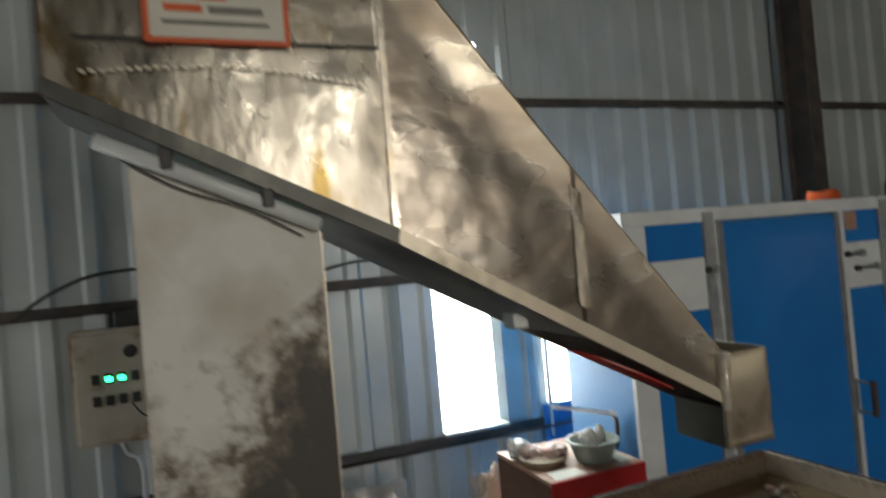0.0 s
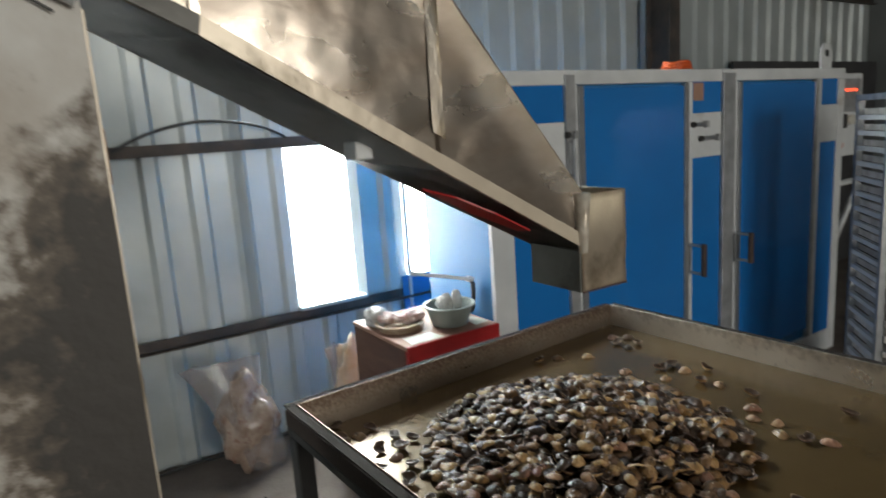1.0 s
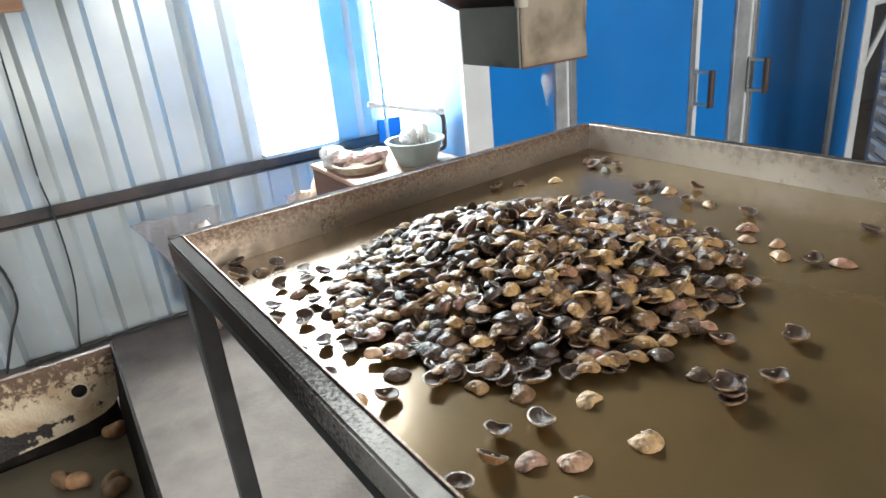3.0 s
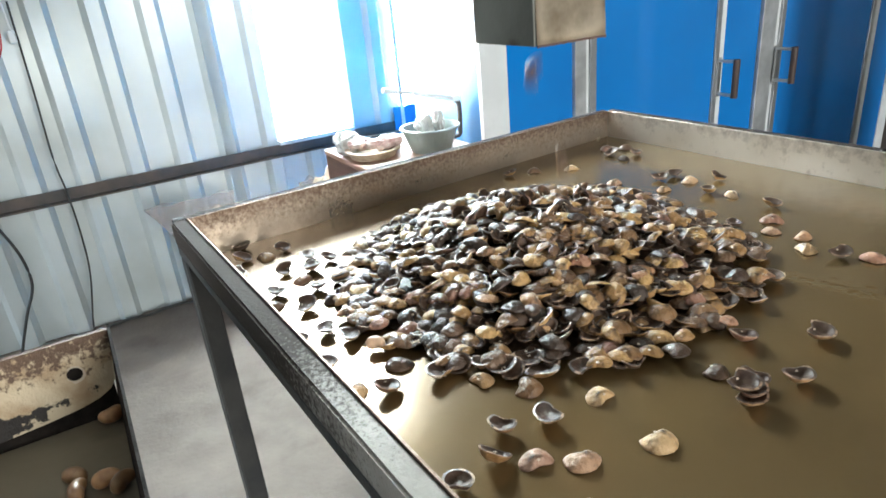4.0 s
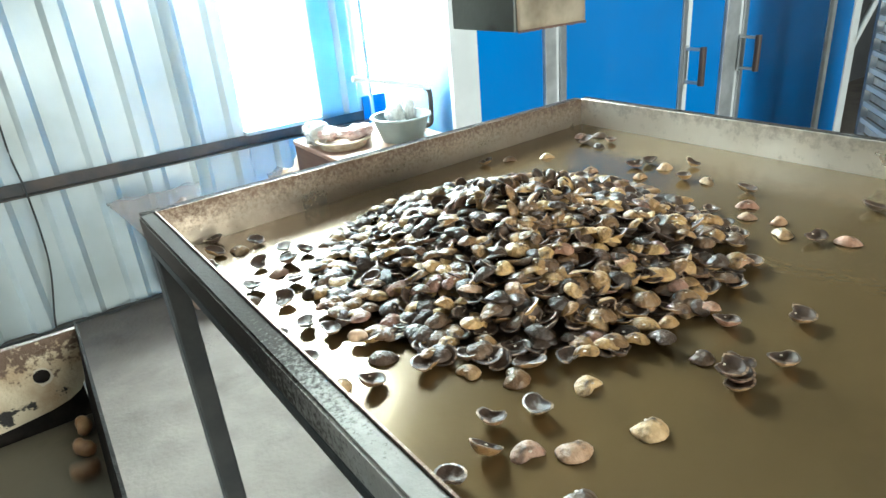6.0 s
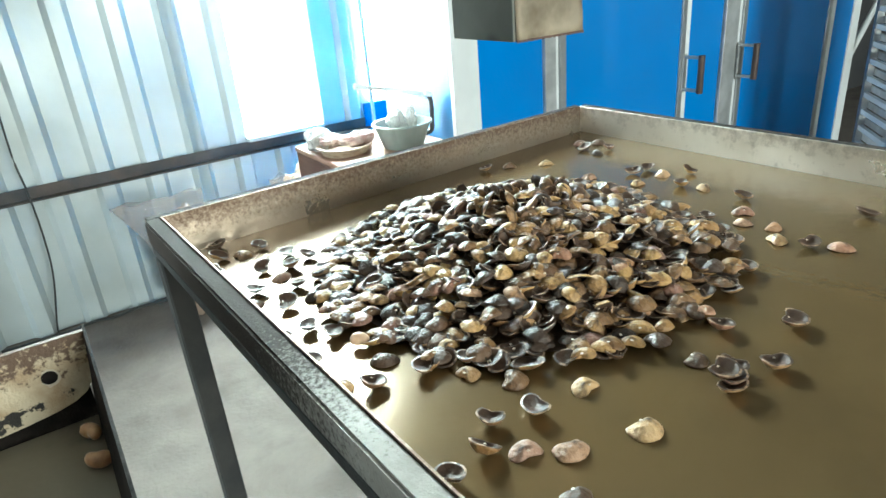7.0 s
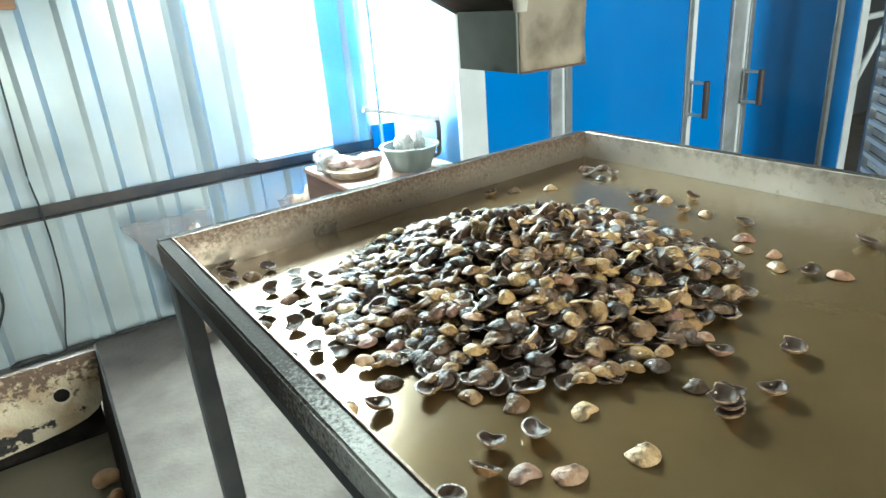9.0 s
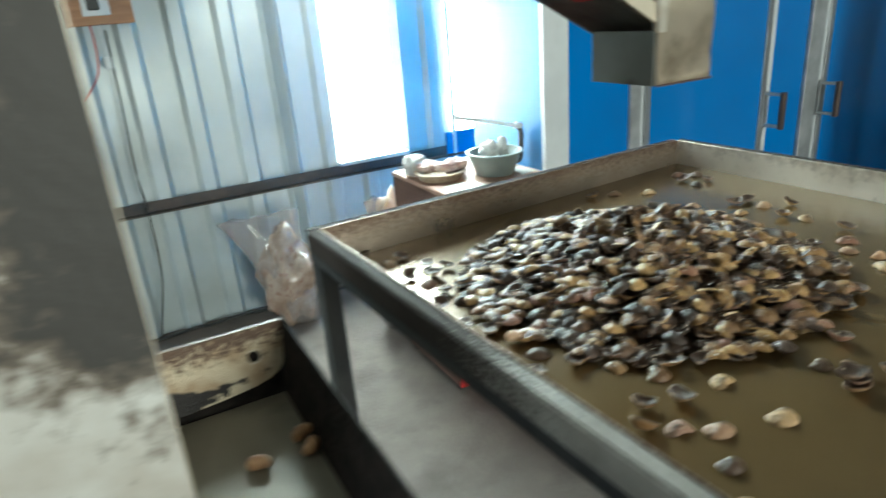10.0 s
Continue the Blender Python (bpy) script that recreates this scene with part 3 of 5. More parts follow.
def dented(quad, nu, nv, amp, freq, thick=0.003, bulge=0.0):
    """A sheet between four corners, beaten a little out of true."""
    a, b, c, d = [Vector(p) for p in quad]
    nrm = (b - a).cross(d - a).normalized()
    bm = bmesh.new()
    grid = []
    for v in range(nv + 1):
        row = []
        for u in range(nu + 1):
            p = (a * (1 - u / nu) + b * (u / nu)) * (1 - v / nv) + (d * (1 - u / nu) + c * (u / nu)) * (v / nv)
            edge = min(1.0, 4 * min(v / nv, 1 - v / nv) + 0.15)
            h = noise.noise(p * freq) + 0.4 * noise.noise(p * freq * 3.1 + Vector((3, 1, 7))) + 0.12 * noise.noise(p * freq * 9 + Vector((5, 2, 1)))
            row.append(bm.verts.new(p + nrm * (amp * h * edge + bulge * min(1.0, (d.lerp(c, u / nu) - a.lerp(b, u / nu)).length / 0.4) * math.sin(math.pi * (v / nv) ** 0.6))))
        grid.append(row)
    for v in range(nv):
        for u in range(nu):
            bm.faces.new((grid[v][u], grid[v][u + 1], grid[v + 1][u + 1], grid[v + 1][u]))
    bmesh.ops.solidify(bm, geom=bm.faces[:], thickness=thick)
    return bm


def chute():
    t = thing("discharge_chute", (1.645, 0.72, 1.264), "tarnished dented stainless discharge chute with a square spout", "chute")
    F = [(0.60, 0.648, 1.89), (1.042, 0.648, 1.674), (1.355, 0.65, 1.495), (1.646, 0.655, 1.332)]      # front lower edge
    B = [(0.60, 0.80, 1.89), (0.96, 0.79, 1.693), (1.28, 0.79, 1.518), (1.652, 0.79, 1.322)]           # rear lower edge
    U = [(0.60, 0.642, 2.70), (1.042, 0.644, 2.162), (1.355, 0.647, 1.780), (1.646, 0.655, 1.432)]     # front upper edge
    V = [(0.60, 0.80, 2.70), (1.042, 0.79, 2.162), (1.355, 0.79, 1.780), (1.652, 0.79, 1.432)]
    mats = (M_STEELPALE, M_STEEL, M_STEEL)
    labels = ("yellow-stained pale steel sheet", "brown-tarnished steel sheet", "brown-tarnished steel sheet")
    for i in range(3):
        part("side_sheet", dented([F[i], F[i + 1], U[i + 1], U[i]], 48, 40, 0.0023, 8.0, 0.003, 0.002), mats[i], t, labels[i], True)
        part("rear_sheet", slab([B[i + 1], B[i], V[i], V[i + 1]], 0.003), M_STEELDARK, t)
        # the lowest bottom sheet is darker than the two above it
        part("bottom_sheet", dented([B[i], B[i + 1], F[i + 1], F[i]], 30, 10, 0.005, 12.0), M_STEELDARK if i == 2 else M_UNDER, t, "dark underside" if i == 2 else "wrinkled grey underside", True)
        f0, f1 = Vector(F[i]), Vector(F[i + 1])
        lip = Vector((0, -0.009, 0))
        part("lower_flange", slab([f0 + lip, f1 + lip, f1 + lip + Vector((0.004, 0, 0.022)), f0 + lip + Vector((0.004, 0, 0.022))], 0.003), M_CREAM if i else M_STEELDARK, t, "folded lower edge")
    part("seam_strip", box(1.036, 1.046, 0.6395, 0.6440, 1.69, 2.15), M_STEELPALE, t, "folded sheet seam")
    part("seam_strip", slab([(1.345, 0.6435, 1.55), (1.365, 0.6435, 1.54), (1.365, 0.6435, 1.735), (1.345, 0.6435, 1.75)], 0.002), M_STEELPALE, t, "riveted joint strip")
    part("seam_strip", box(0.64, 1.034, 0.6385, 0.6395, 1.962, 1.966), M_BLACK, t, "dark horizontal joint")
    for k in range(34):
        x = 0.645 + 0.0108 * k
        z = 1.918 + 0.012 * math.sin((x - 0.645) / 0.36 * 2.6) - 0.018 * max(0, (x - 0.82) / 0.19)
        part("weld_bead", slab([(x, 0.6325, z - 0.002), (x + 0.006, 0.6325, z - 0.003), (x + 0.007, 0.6325, z + 0.001), (x + 0.001, 0.6325, z + 0.002)], 0.004), M_BRIGHT, t)
    part("under_patch", slab([(1.37, 0.725, 1.462), (1.46, 0.725, 1.414), (1.535, 0.700, 1.377), (1.54, 0.672, 1.378), (1.47, 0.672, 1.415), (1.41, 0.69, 1.446)], 0.003), M_RED, t, "red-painted patch")
    # white block added for the small bright spot under the chute
    part("bracket", box(1.249, 1.277, 0.700, 0.740, 1.518, 1.544, 0.002), M_WHITEP, t, "small white block under the chute")
    # nameplate: orange border, white face, unreadable lines as bars
    part("nameplate", box(0.722, 0.908, 0.6305, 0.6325, 1.957, 2.085, 0.0006), M_ORANGE, t, "white nameplate with an orange border")
    part("nameplate_face", box(0.730, 0.900, 0.6290, 0.6303, 1.964, 2.078), M_SIGN, t)
    part("nameplate_mark", box(0.785, 0.825, 0.6280, 0.6288, 2.015, 2.035), M_ORANGE, t)
    part("nameplate_bar", box(0.748, 0.795, 0.6280, 0.6288, 1.998, 2.008), M_ORANGE, t)
    part("nameplate_bar", box(0.803, 0.873, 0.6280, 0.6288, 1.997, 2.007), M_GREYBAR, t)
    part("nameplate_bar", box(0.745, 0.880, 0.6280, 0.6288, 1.981, 1.987), M_GREYBAR, t)
    sp = thing_part("spout", t)
    part("spout_front", dented([(1.636, 0.650, 1.257), (1.753, 0.655, 1.257), (1.753, 0.655, 1.428), (1.636, 0.650, 1.428)], 12, 14, 0.003, 16.0), M_CREAM, sp, "greasy cream spout face", True)
    part("weld_corner", rod((1.635, 0.646, 1.330), (1.635, 0.646, 1.432), 0.008, n=12, r2=0.0155), M_PALEWELD, sp, "pale smeared weld at the corner", True)
    part("spout_rear", box(1.636, 1.753, 0.780, 0.783, 1.257, 1.428, 0.0008), M_STEELDARK, sp)
    part("spout_side", box(1.633, 1.640, 0.6525, 0.7795, 1.257, 1.332, 0.0008), M_SPOUT, sp, "dull grey spout face")
    part("spout_side", box(1.750, 1.753, 0.659, 0.7795, 1.257, 1.428, 0.0008), M_CREAM, sp)
    for k in range(40):
        x = 1.636 + 0.0028 * k
        part("residue_drip", slab([(x, 0.6505, 1.2585), (x + 0.003, 0.6505, 1.2585), (x + 0.0022, 0.6505, 1.2565 - 0.0015 * random.random()), (x + 0.0006, 0.6505, 1.2570 - 0.0012 * random.random())], 0.002), M_BROWN, sp)
    return t


def thing_part(name, parent):
    ob = new(name)
    ob.parent = parent
    ORIGIN[ob] = ORIGIN[parent]
    return ob


chute()

# ---- drying ovens ----
CY, CTOP = 1.85, 1.765


def oven(x0, x1, stiles, posts, panels, door, handle_x, label):
    """One oven unit: carcass, rails, white stiles, steel channels, latch panels, a door with its handle."""
    t = thing("drying_oven", ((x0 + x1) / 2, 2.1, 0.0), label, "oven", "drying ovens")
    part("carcass", box(x0 + 0.004, x1 - 0.004, CY + 0.02, 2.35, 0.06, CTOP - 0.062), M_LINING, t)
    part("top_rail", box(x0, x1 - 0.001, CY - 0.004, 2.352, CTOP - 0.06, CTOP, 0.003), M_WHITEP, t)
    part("bottom_rail", box(x0, x1 - 0.001, CY - 0.004, 2.352, 0.0, 0.14, 0.003), M_WHITEP, t)
    for a, b in stiles:
        part("stile", box(a, b, CY - 0.003, CY + 0.02, 0.14, CTOP - 0.06, 0.002), M_WHITEP, t)
    for a, b in posts:
        part("channel_post", box(a, b, CY - 0.012, CY + 0.02, 0.14, CTOP - 0.02, 0.003), M_DARKALU, t, "grey steel channel")
    for a, b in panels:
        part("upper_panel", box(a, b, CY + 0.004, CY + 0.018, 1.556, CTOP - 0.06), M_BLUE, t)
        part("latch_plate", box(a, b, CY - 0.001, CY + 0.018, 1.337, 1.555, 0.002), M_WHITEP, t, "white latch plate")
        part("lower_panel", box(a, b, CY + 0.004, CY + 0.018, 0.14, 1.336), M_BLUE, t)
    a, b = door
    d = part("oven_door", box(a + 0.03, b - 0.03, CY - 0.006, CY + 0.012, 0.2, CTOP - 0.075, 0.003), M_BLUE, t, "glossy blue door leaf")
    for p, q in ((a, a + 0.03), (b - 0.03, b)):
        part("door_edge", box(p, q, CY - 0.012, CY + 0.012, 0.15, CTOP - 0.065, 0.002), M_ALU, d, "bright aluminium edging")
    x = handle_x
    hb = box(x - 0.006, x + 0.006, CY - 0.10, CY - 0.012, 0.906, 0.918)
    box(x - 0.006, x + 0.006, CY - 0.10, CY - 0.012, 0.766, 0.778, 0, hb)
    box(x - 0.012, x + 0.012, CY - 0.017, CY - 0.0125, 0.759, 0.924, 0, hb)
    h = part("handle", hb, M_DARKALU, t, "black steel door handle")
    part("grip", rod((x, CY - 0.10, 0.762), (x, CY - 0.10, 0.922), 0.014, n=14), M_GRIP, h, "dark brown worn grip")
    return t


oven(2.352, 3.85, ((2.352, 2.464), (2.82, 2.838), (3.575, 3.613)), ((2.763, 2.819),), ((2.465, 2.762), (3.614, 3.849)), (2.839, 3.574), 3.572,
     "tall blue drying oven with white frame and closed door")
oven(3.851, 5.094, ((3.955, 3.985), (4.772, 4.824), (5.017, 5.094)), ((3.853, 3.954),), ((4.825, 5.016),), (3.986, 4.771), 3.972,
     "tall blue drying oven with lifting lug on top")

# ---- things on the window wall ----


def blue_panel():
    """Blue-painted sheet lining round the narrow opening."""
    bm = box(2.851, 3.40, 3.058, 3.068, 0.0, 1.72)
    box(2.60, 2.8505, 3.058, 3.068, 0.0, W2[2], 0, bm)
    t = solo("trim_blue_lining", bm, M_LINING, "blue-painted sheet lining beside the narrow opening", "panel", kind="structure")
    solo("trim_window", box(2.64, 2.656, 3.045, 3.068, 0.55, 1.72, 0.002), M_WHITEP, "white-painted upright of the narrow opening", "window frame", kind="structure")
    sill = box(1.96, 2.35, 3.015, 3.12, 0.668, 0.688, 0.003)
    solo("window_sill", sill, M_SHEET, "dusty folded metal sill of the window", "window sill", kind="structure")
    return t


blue_panel()


# added sheet that makes the wall's right end dark below 1.95 m
solo("wall_dark_bay", box(5.75, 8.2, 3.0, 3.022, 0.0, 1.95), M_DARKSHEET, "dark grey sheet before the right end of the wall", "wall", kind="structure")


def control_box():
    t = thing("control_box", (0.4, 3.0, 0.95), "ivory electrical control box with switches and green lamps", "control box")
    part("enclosure", box(0.19, 0.62, 2.90, 3.03, 0.958, 1.465, 0.006, seg=2), M_IVORY, t)
    part("door", box(0.205, 0.605, 2.892, 2.899, 0.975, 1.445, 0.003), M_IVORY, t, "rust-streaked ivory door")
    for r, z in enumerate((1.25, 1.155)):
        for c in range(6):
            x = 0.285 + 0.052 * c
            sw = part("switch", box(x - 0.016, x + 0.016, 2.880, 2.8915, z - 0.022, z + 0.022, 0.003), M_BLACK, t)
            if r == 0 and c in (1, 2):
                part("indicator", box(x - 0.014, x + 0.014, 2.877, 2.8795, z - 0.012, z + 0.010, 0.002), M_LED, sw, "lit green indicator")
    part("dial", rod((0.43, 2.888, 1.36), (0.43, 2.873, 1.36), 0.028, n=20), M_BLACK, t)
    part("gland", box(0.25, 0.34, 2.93, 3.0, 1.466, 1.53, 0.004), M_WHITEP, t)
    part("contactor", box(0.37, 0.50, 2.92, 3.0, 1.466, 1.545, 0.006), M_BLACK, t)
    part("lead", tube([(0.42, 2.885, 1.135), (0.46, 2.87, 1.08), (0.52, 2.87, 1.05), (0.60, 2.89, 1.04)], 0.004), M_BLACK, t)
    part("conduit", tube([(0.36, 2.97, 0.957), (0.38, 2.96, 0.90), (0.43, 2.95, 0.86), (0.44, 2.95, 0.70), (0.44, 2.95, 0.0)], 0.012), M_WHITEP, t)
    return t


control_box().location.x += 0.035
solo("wall_cable", tube([(0.0, 3.01, 1.53), (0.12, 3.0, 1.62), (0.30, 2.99, 1.70), (0.48, 2.99, 1.72), (0.62, 3.0, 1.73)], 0.008), M_BLACK, "thick black cable drooping along the wall", "cable")
solo("wall_cable", tube([(1.19, 3.035, 1.555), (1.32, 3.03, 1.62), (1.50, 3.02, 1.665), (1.68, 3.02, 1.668), (1.85, 3.02, 1.635), (1.975, 3.03, 1.58)], 0.007), M_BLACK, "black cable arching above the wall purlin", "cable")
solo("wall_cable", tube([(1.05, 3.0, 1.40), (1.042, 3.0, 1.10), (1.031, 3.0, 0.81), (1.039, 3.0, 0.66), (1.039, 3.005, 0.47), (1.024, 3.01, 0.29), (0.976, 3.015, 0.074), (0.97, 3.02, 0.012)], 0.004), M_BLACK, "thin black cable hanging down the sheet wall", "cable")
solo("wall_cable", tube([(0.76, 3.0, 0.60), (0.805, 3.0, 0.45), (0.808, 3.0, 0.31), (0.75, 3.01, 0.18), (0.68, 3.02, 0.01)], 0.006), M_BLACK, "black cable looped against the wall", "cable")
solo("floor_cable", tube([(0.75, 3.04, 0.008), (1.0, 3.035, 0.008), (1.12, 3.03, 0.02), (1.2, 3.04, 0.008), (1.32, 3.03, 0.022), (1.45, 3.04, 0.008), (1.62, 3.03, 0.02), (1.9, 3.04, 0.008)], 0.007), M_BLACK, "black cable lying along the wall foot", "cable")


def socket_board():
    t = thing("socket_board", (1.04, 3.0, 1.42), "brown wooden switch board with sockets on the wall", "switch board")
    part("board", box(0.92, 1.168, 2.985, 3.02, 1.42, 1.66, 0.003), M_WOOD, t)
    part("socket", box(0.985, 1.085, 2.975, 2.9845, 1.455, 1.55, 0.003), M_WHITEP, t, "white socket plate")
    part("plug", box(1.005, 1.05, 2.95, 2.974, 1.475, 1.52, 0.005), M_BLACK, t)
    part("red_lead", tube([(1.0, 2.98, 1.42), (1.0, 2.97, 1.33), (0.985, 2.97, 1.24), (0.94, 2.98, 1.17), (0.90, 2.99, 1.12)], 0.0035), M_RED, t)
    part("white_plug", box(1.02, 1.045, 2.965, 2.985, 1.255, 1.30, 0.004), M_WHITEP, t)
    part("plug_lead", tube([(1.03, 2.975, 1.42), (1.035, 2.975, 1.30)], 0.003), M_WHITEP, t)
    return t


socket_board()


def crumple(center, size, seed, sub=3, squash=(1, 1, 1)):
    """A crumpled lump: icosphere pushed about by sharp noise."""
    bm = bmesh.new()
    bmesh.ops.create_icosphere(bm, subdivisions=sub, radius=1.0)
    off = Vector((seed * 3.7, seed * 1.3, seed * 7.1))
    for v in bm.verts:
        k = 1 + 0.45 * noise.noise(v.co * 1.7 + off) + 0.25 * abs(noise.noise(v.co * 4.3 + off))
        v.co = Vector((v.co.x * size * squash[0], v.co.y * size * squash[1], v.co.z * size * squash[2])) * k + Vector(center)
    return bm


def sack(x, y, w, h, lean, material, label, fill_label, seed, full):
    """A standing clear sack: a filled belly, and a pinched, flared mouth."""
    t = thing("plastic_sack", (x, y, 0.0), label, "sack")
    rings = [(0.0, 0.30, 0.26), (0.05, 0.40, 0.34), (0.25, 0.44, 0.36), (0.50, 0.42, 0.28), (0.72, 0.46, 0.16), (0.90, 0.56, 0.07), (1.0, 0.62, 0.03)]
    bm = bmesh.new()
    n, rows = 28, []
    for f, rx, ry in rings:
        row = []
        for k in range(n):
            a = 2 * math.pi * k / n
            wob = 1 + 0.10 * noise.noise(Vector((math.cos(a) * 2 + seed, math.sin(a) * 2, f * 4)))
            row.append(bm.verts.new((x + lean * f * h + w * rx * math.cos(a) * wob, y + w * ry * math.sin(a) * wob, f * h + (0.03 * noise.noise(Vector((a * 2, seed, 0))) if f == 1.0 else 0.002))))
        rows.append(row)
    for a, b in zip(rows, rows[1:]):
        for k in range(n):
            f = bm.faces.new((a[k], a[(k + 1) % n], b[(k + 1) % n], b[k]))
            f.material_index = 0
    bm.faces.new(rows[0][::-1])
    part("film", bm, M_FILM, t, "crinkled clear film", True)
    part("fill", crumple((x + lean * full * h, y - w * 0.06, full * h), 0.42 * w, seed, 4, (0.98, 0.72, (full - 0.01) * h / (0.42 * w))), material, t, fill_label, True)
    return t


sack(1.63, 2.84, 0.30, 0.56, -0.27, M_NUTBAG, "clear plastic sack half full of nuts against the wall", "dark reddish nuts pressed against film", 2.0, 0.41)
sack(1.965, 2.48, 0.21, 0.63, 0.03, M_CREAMBAG, "knotted plastic sack beside the red table", "cream nuts pressed against film", 5.0, 0.49)


RT = 0.790     # top of the red table


def red_table():
    t = thing("red_cabinet_table", (2.06, 1.94, 0.0), "red steel cabinet table with a dusty top", "table")
    part("top", box(1.85, 2.272, 1.712, 2.165, RT - 0.018, RT, 0.003), M_TOP, t, "dusty tan top board")
    part("front_panel", box(1.853, 2.270, 1.715, 1.729, 0.02, RT - 0.019, 0.003), M_RED, t)
    part("side_panel", box(1.852, 1.866, 1.730, 2.16, 0.02, RT - 0.019, 0.003), M_BROWN, t, "dark brown side panel")
    part("side_panel", box(2.256, 2.270, 1.730, 2.16, 0.02, RT - 0.019, 0.003), M_BROWN, t)
    part("back_panel", box(1.867, 2.255, 2.147, 2.16, 0.02, RT - 0.019), M_BROWN, t)
    part("front_trim", box(1.851, 2.272, 1.702, 1.7112, RT - 0.075, RT + 0.001, 0.002), M_RED, t, "raised red drawer edge")
    for x in (1.86, 2.23):
        for y in (1.74, 2.12):
            part("foot", box(x, x + 0.03, y, y + 0.03, 0.0, 0.019), M_BLACK, t)
    t.location += Vector((0.059, 0.10, 0.0))
    return t


red_table()


def bowl(name, c, r0, r1, h, material, label, category, lip=0.008):
    bm = bmesh.new()
    n = 32
    prof = [(0.001, 0), (r0, 0), (r1, h), (r1 + lip, h), (r1 + lip, h + 0.006), (r1 - 0.004, h + 0.006), (r0 - 0.005, 0.006), (0.001, 0.006)]
    rows = [[bm.verts.new((c[0] + r * math.cos(2 * math.pi * k / n), c[1] + r * math.sin(2 * math.pi * k / n), c[2] + z)) for k in range(n)] for r, z in prof]
    for a, b in zip(rows, rows[1:]):
        for k in range(n):
            bm.faces.new((a[k], a[(k + 1) % n], b[(k + 1) % n], b[k]))
    ob = solo(name, bm, material, label, category)
    return ob


bowl("basin", (2.191, 1.945, RT + 0.0005), 0.070, 0.098, 0.078, M_BASIN, "grey-green plastic basin on the red table", "basin")
bowl("basket", (2.004, 2.030, RT + 0.0005), 0.078, 0.088, 0.024, M_BASKET, "shallow brown basket on the red table", "basket", 0.010)
solo("plastic_bag", crumple((2.171, 1.945, RT + 0.086), 0.038, 1, 4, (0.8, 0.9, 0.95)), M_FILMWHITE, "crumpled white bag stuffed in the basin", "bag", "bags in the basin")
solo("plastic_bag", crumple((2.231, 1.950, RT + 0.085), 0.030, 3, 4, (0.6, 0.8, 1.35)), M_FILMWHITE, "crumpled white bag stuffed in the basin", "bag", "bags in the basin")
solo("pink_wrapper", crumple((2.044, 2.010, RT + 0.044), 0.042, 4, 4, (1.25, 0.8, 0.5)), M_PINK, "crumpled pink wrapper heaped on the basket", "wrapper")
solo("pink_wrapper", crumple((1.979, 2.070, RT + 0.044), 0.038, 6, 4, (1.0, 0.8, 0.5)), M_PINK, "crumpled pink wrapper heaped on the basket", "wrapper")
solo("pink_wrapper", crumple((2.089, 2.065, RT + 0.030), 0.036, 9, 4, (1.3, 0.8, 0.7)), M_PINK, "crumpled pink wrapper beside the basin", "wrapper")
solo("plastic_bag", crumple((1.949, 2.120, RT + 0.045), 0.048, 8, 4, (0.9, 0.9, 0.8)), M_FILMWHITE, "crumpled white bag on the red table", "bag")
solo("paper_sheet", slab([(1.939, 1.825, RT + 0.0008), (2.079, 1.820, RT + 0.0008), (2.069, 1.900, RT + 0.0016), (1.949, 1.910, RT + 0.0016)], -0.0006), M_SIGN, "pale dusty sheet of paper on the table", "paper")
solo("paper_sheet", slab([(1.914, 2.160, RT + 0.0016), (2.029, 2.130, RT + 0.0012), (2.089, 2.230, RT + 0.0012), (1.959, 2.250, RT + 0.0016)], -0.0006), M_SIGN, "pale dusty sheet of paper on the table", "paper")
solo("paper_sheet", slab([(2.249, 1.850, RT + 0.0008), (2.319, 1.860, RT + 0.0008), (2.309, 1.960, RT + 0.0016), (2.259, 1.950, RT + 0.0016)], -0.0006), M_SIGN, "pale dusty scrap of paper on the table", "paper")


def hose():
    t = thing("spray_lance", (2.299, 2.000, RT), "white lance with a black hose on the table", "hose")
    part("lance", tube([(2.055, 1.990, 1.012), (2.140, 1.987, 0.991), (2.230, 1.983, 0.968), (2.321, 1.980, 0.9430)], 0.007), M_WHITEP, t, "white tube")
    part("joint", rod((2.311, 1.980, 0.9480), (2.337, 1.980, 0.9380), 0.012), M_WHITEP, t)
    part("collar", rod((2.050, 1.990, 1.013), (2.072, 1.989, 1.008), 0.010), M_WHITEP, t)
    part("hose", tube([(2.325, 1.980, 0.940), (2.336, 1.980, 0.925), (2.339, 1.980, 0.895), (2.339, 1.985, 0.840), (2.335, 1.990, 0.808), (2.300, 2.000, RT + 0.010)], 0.0095), M_BLACK, t, "black rubber hose")
    return t


hose()

# ---- oven fittings, rack ----


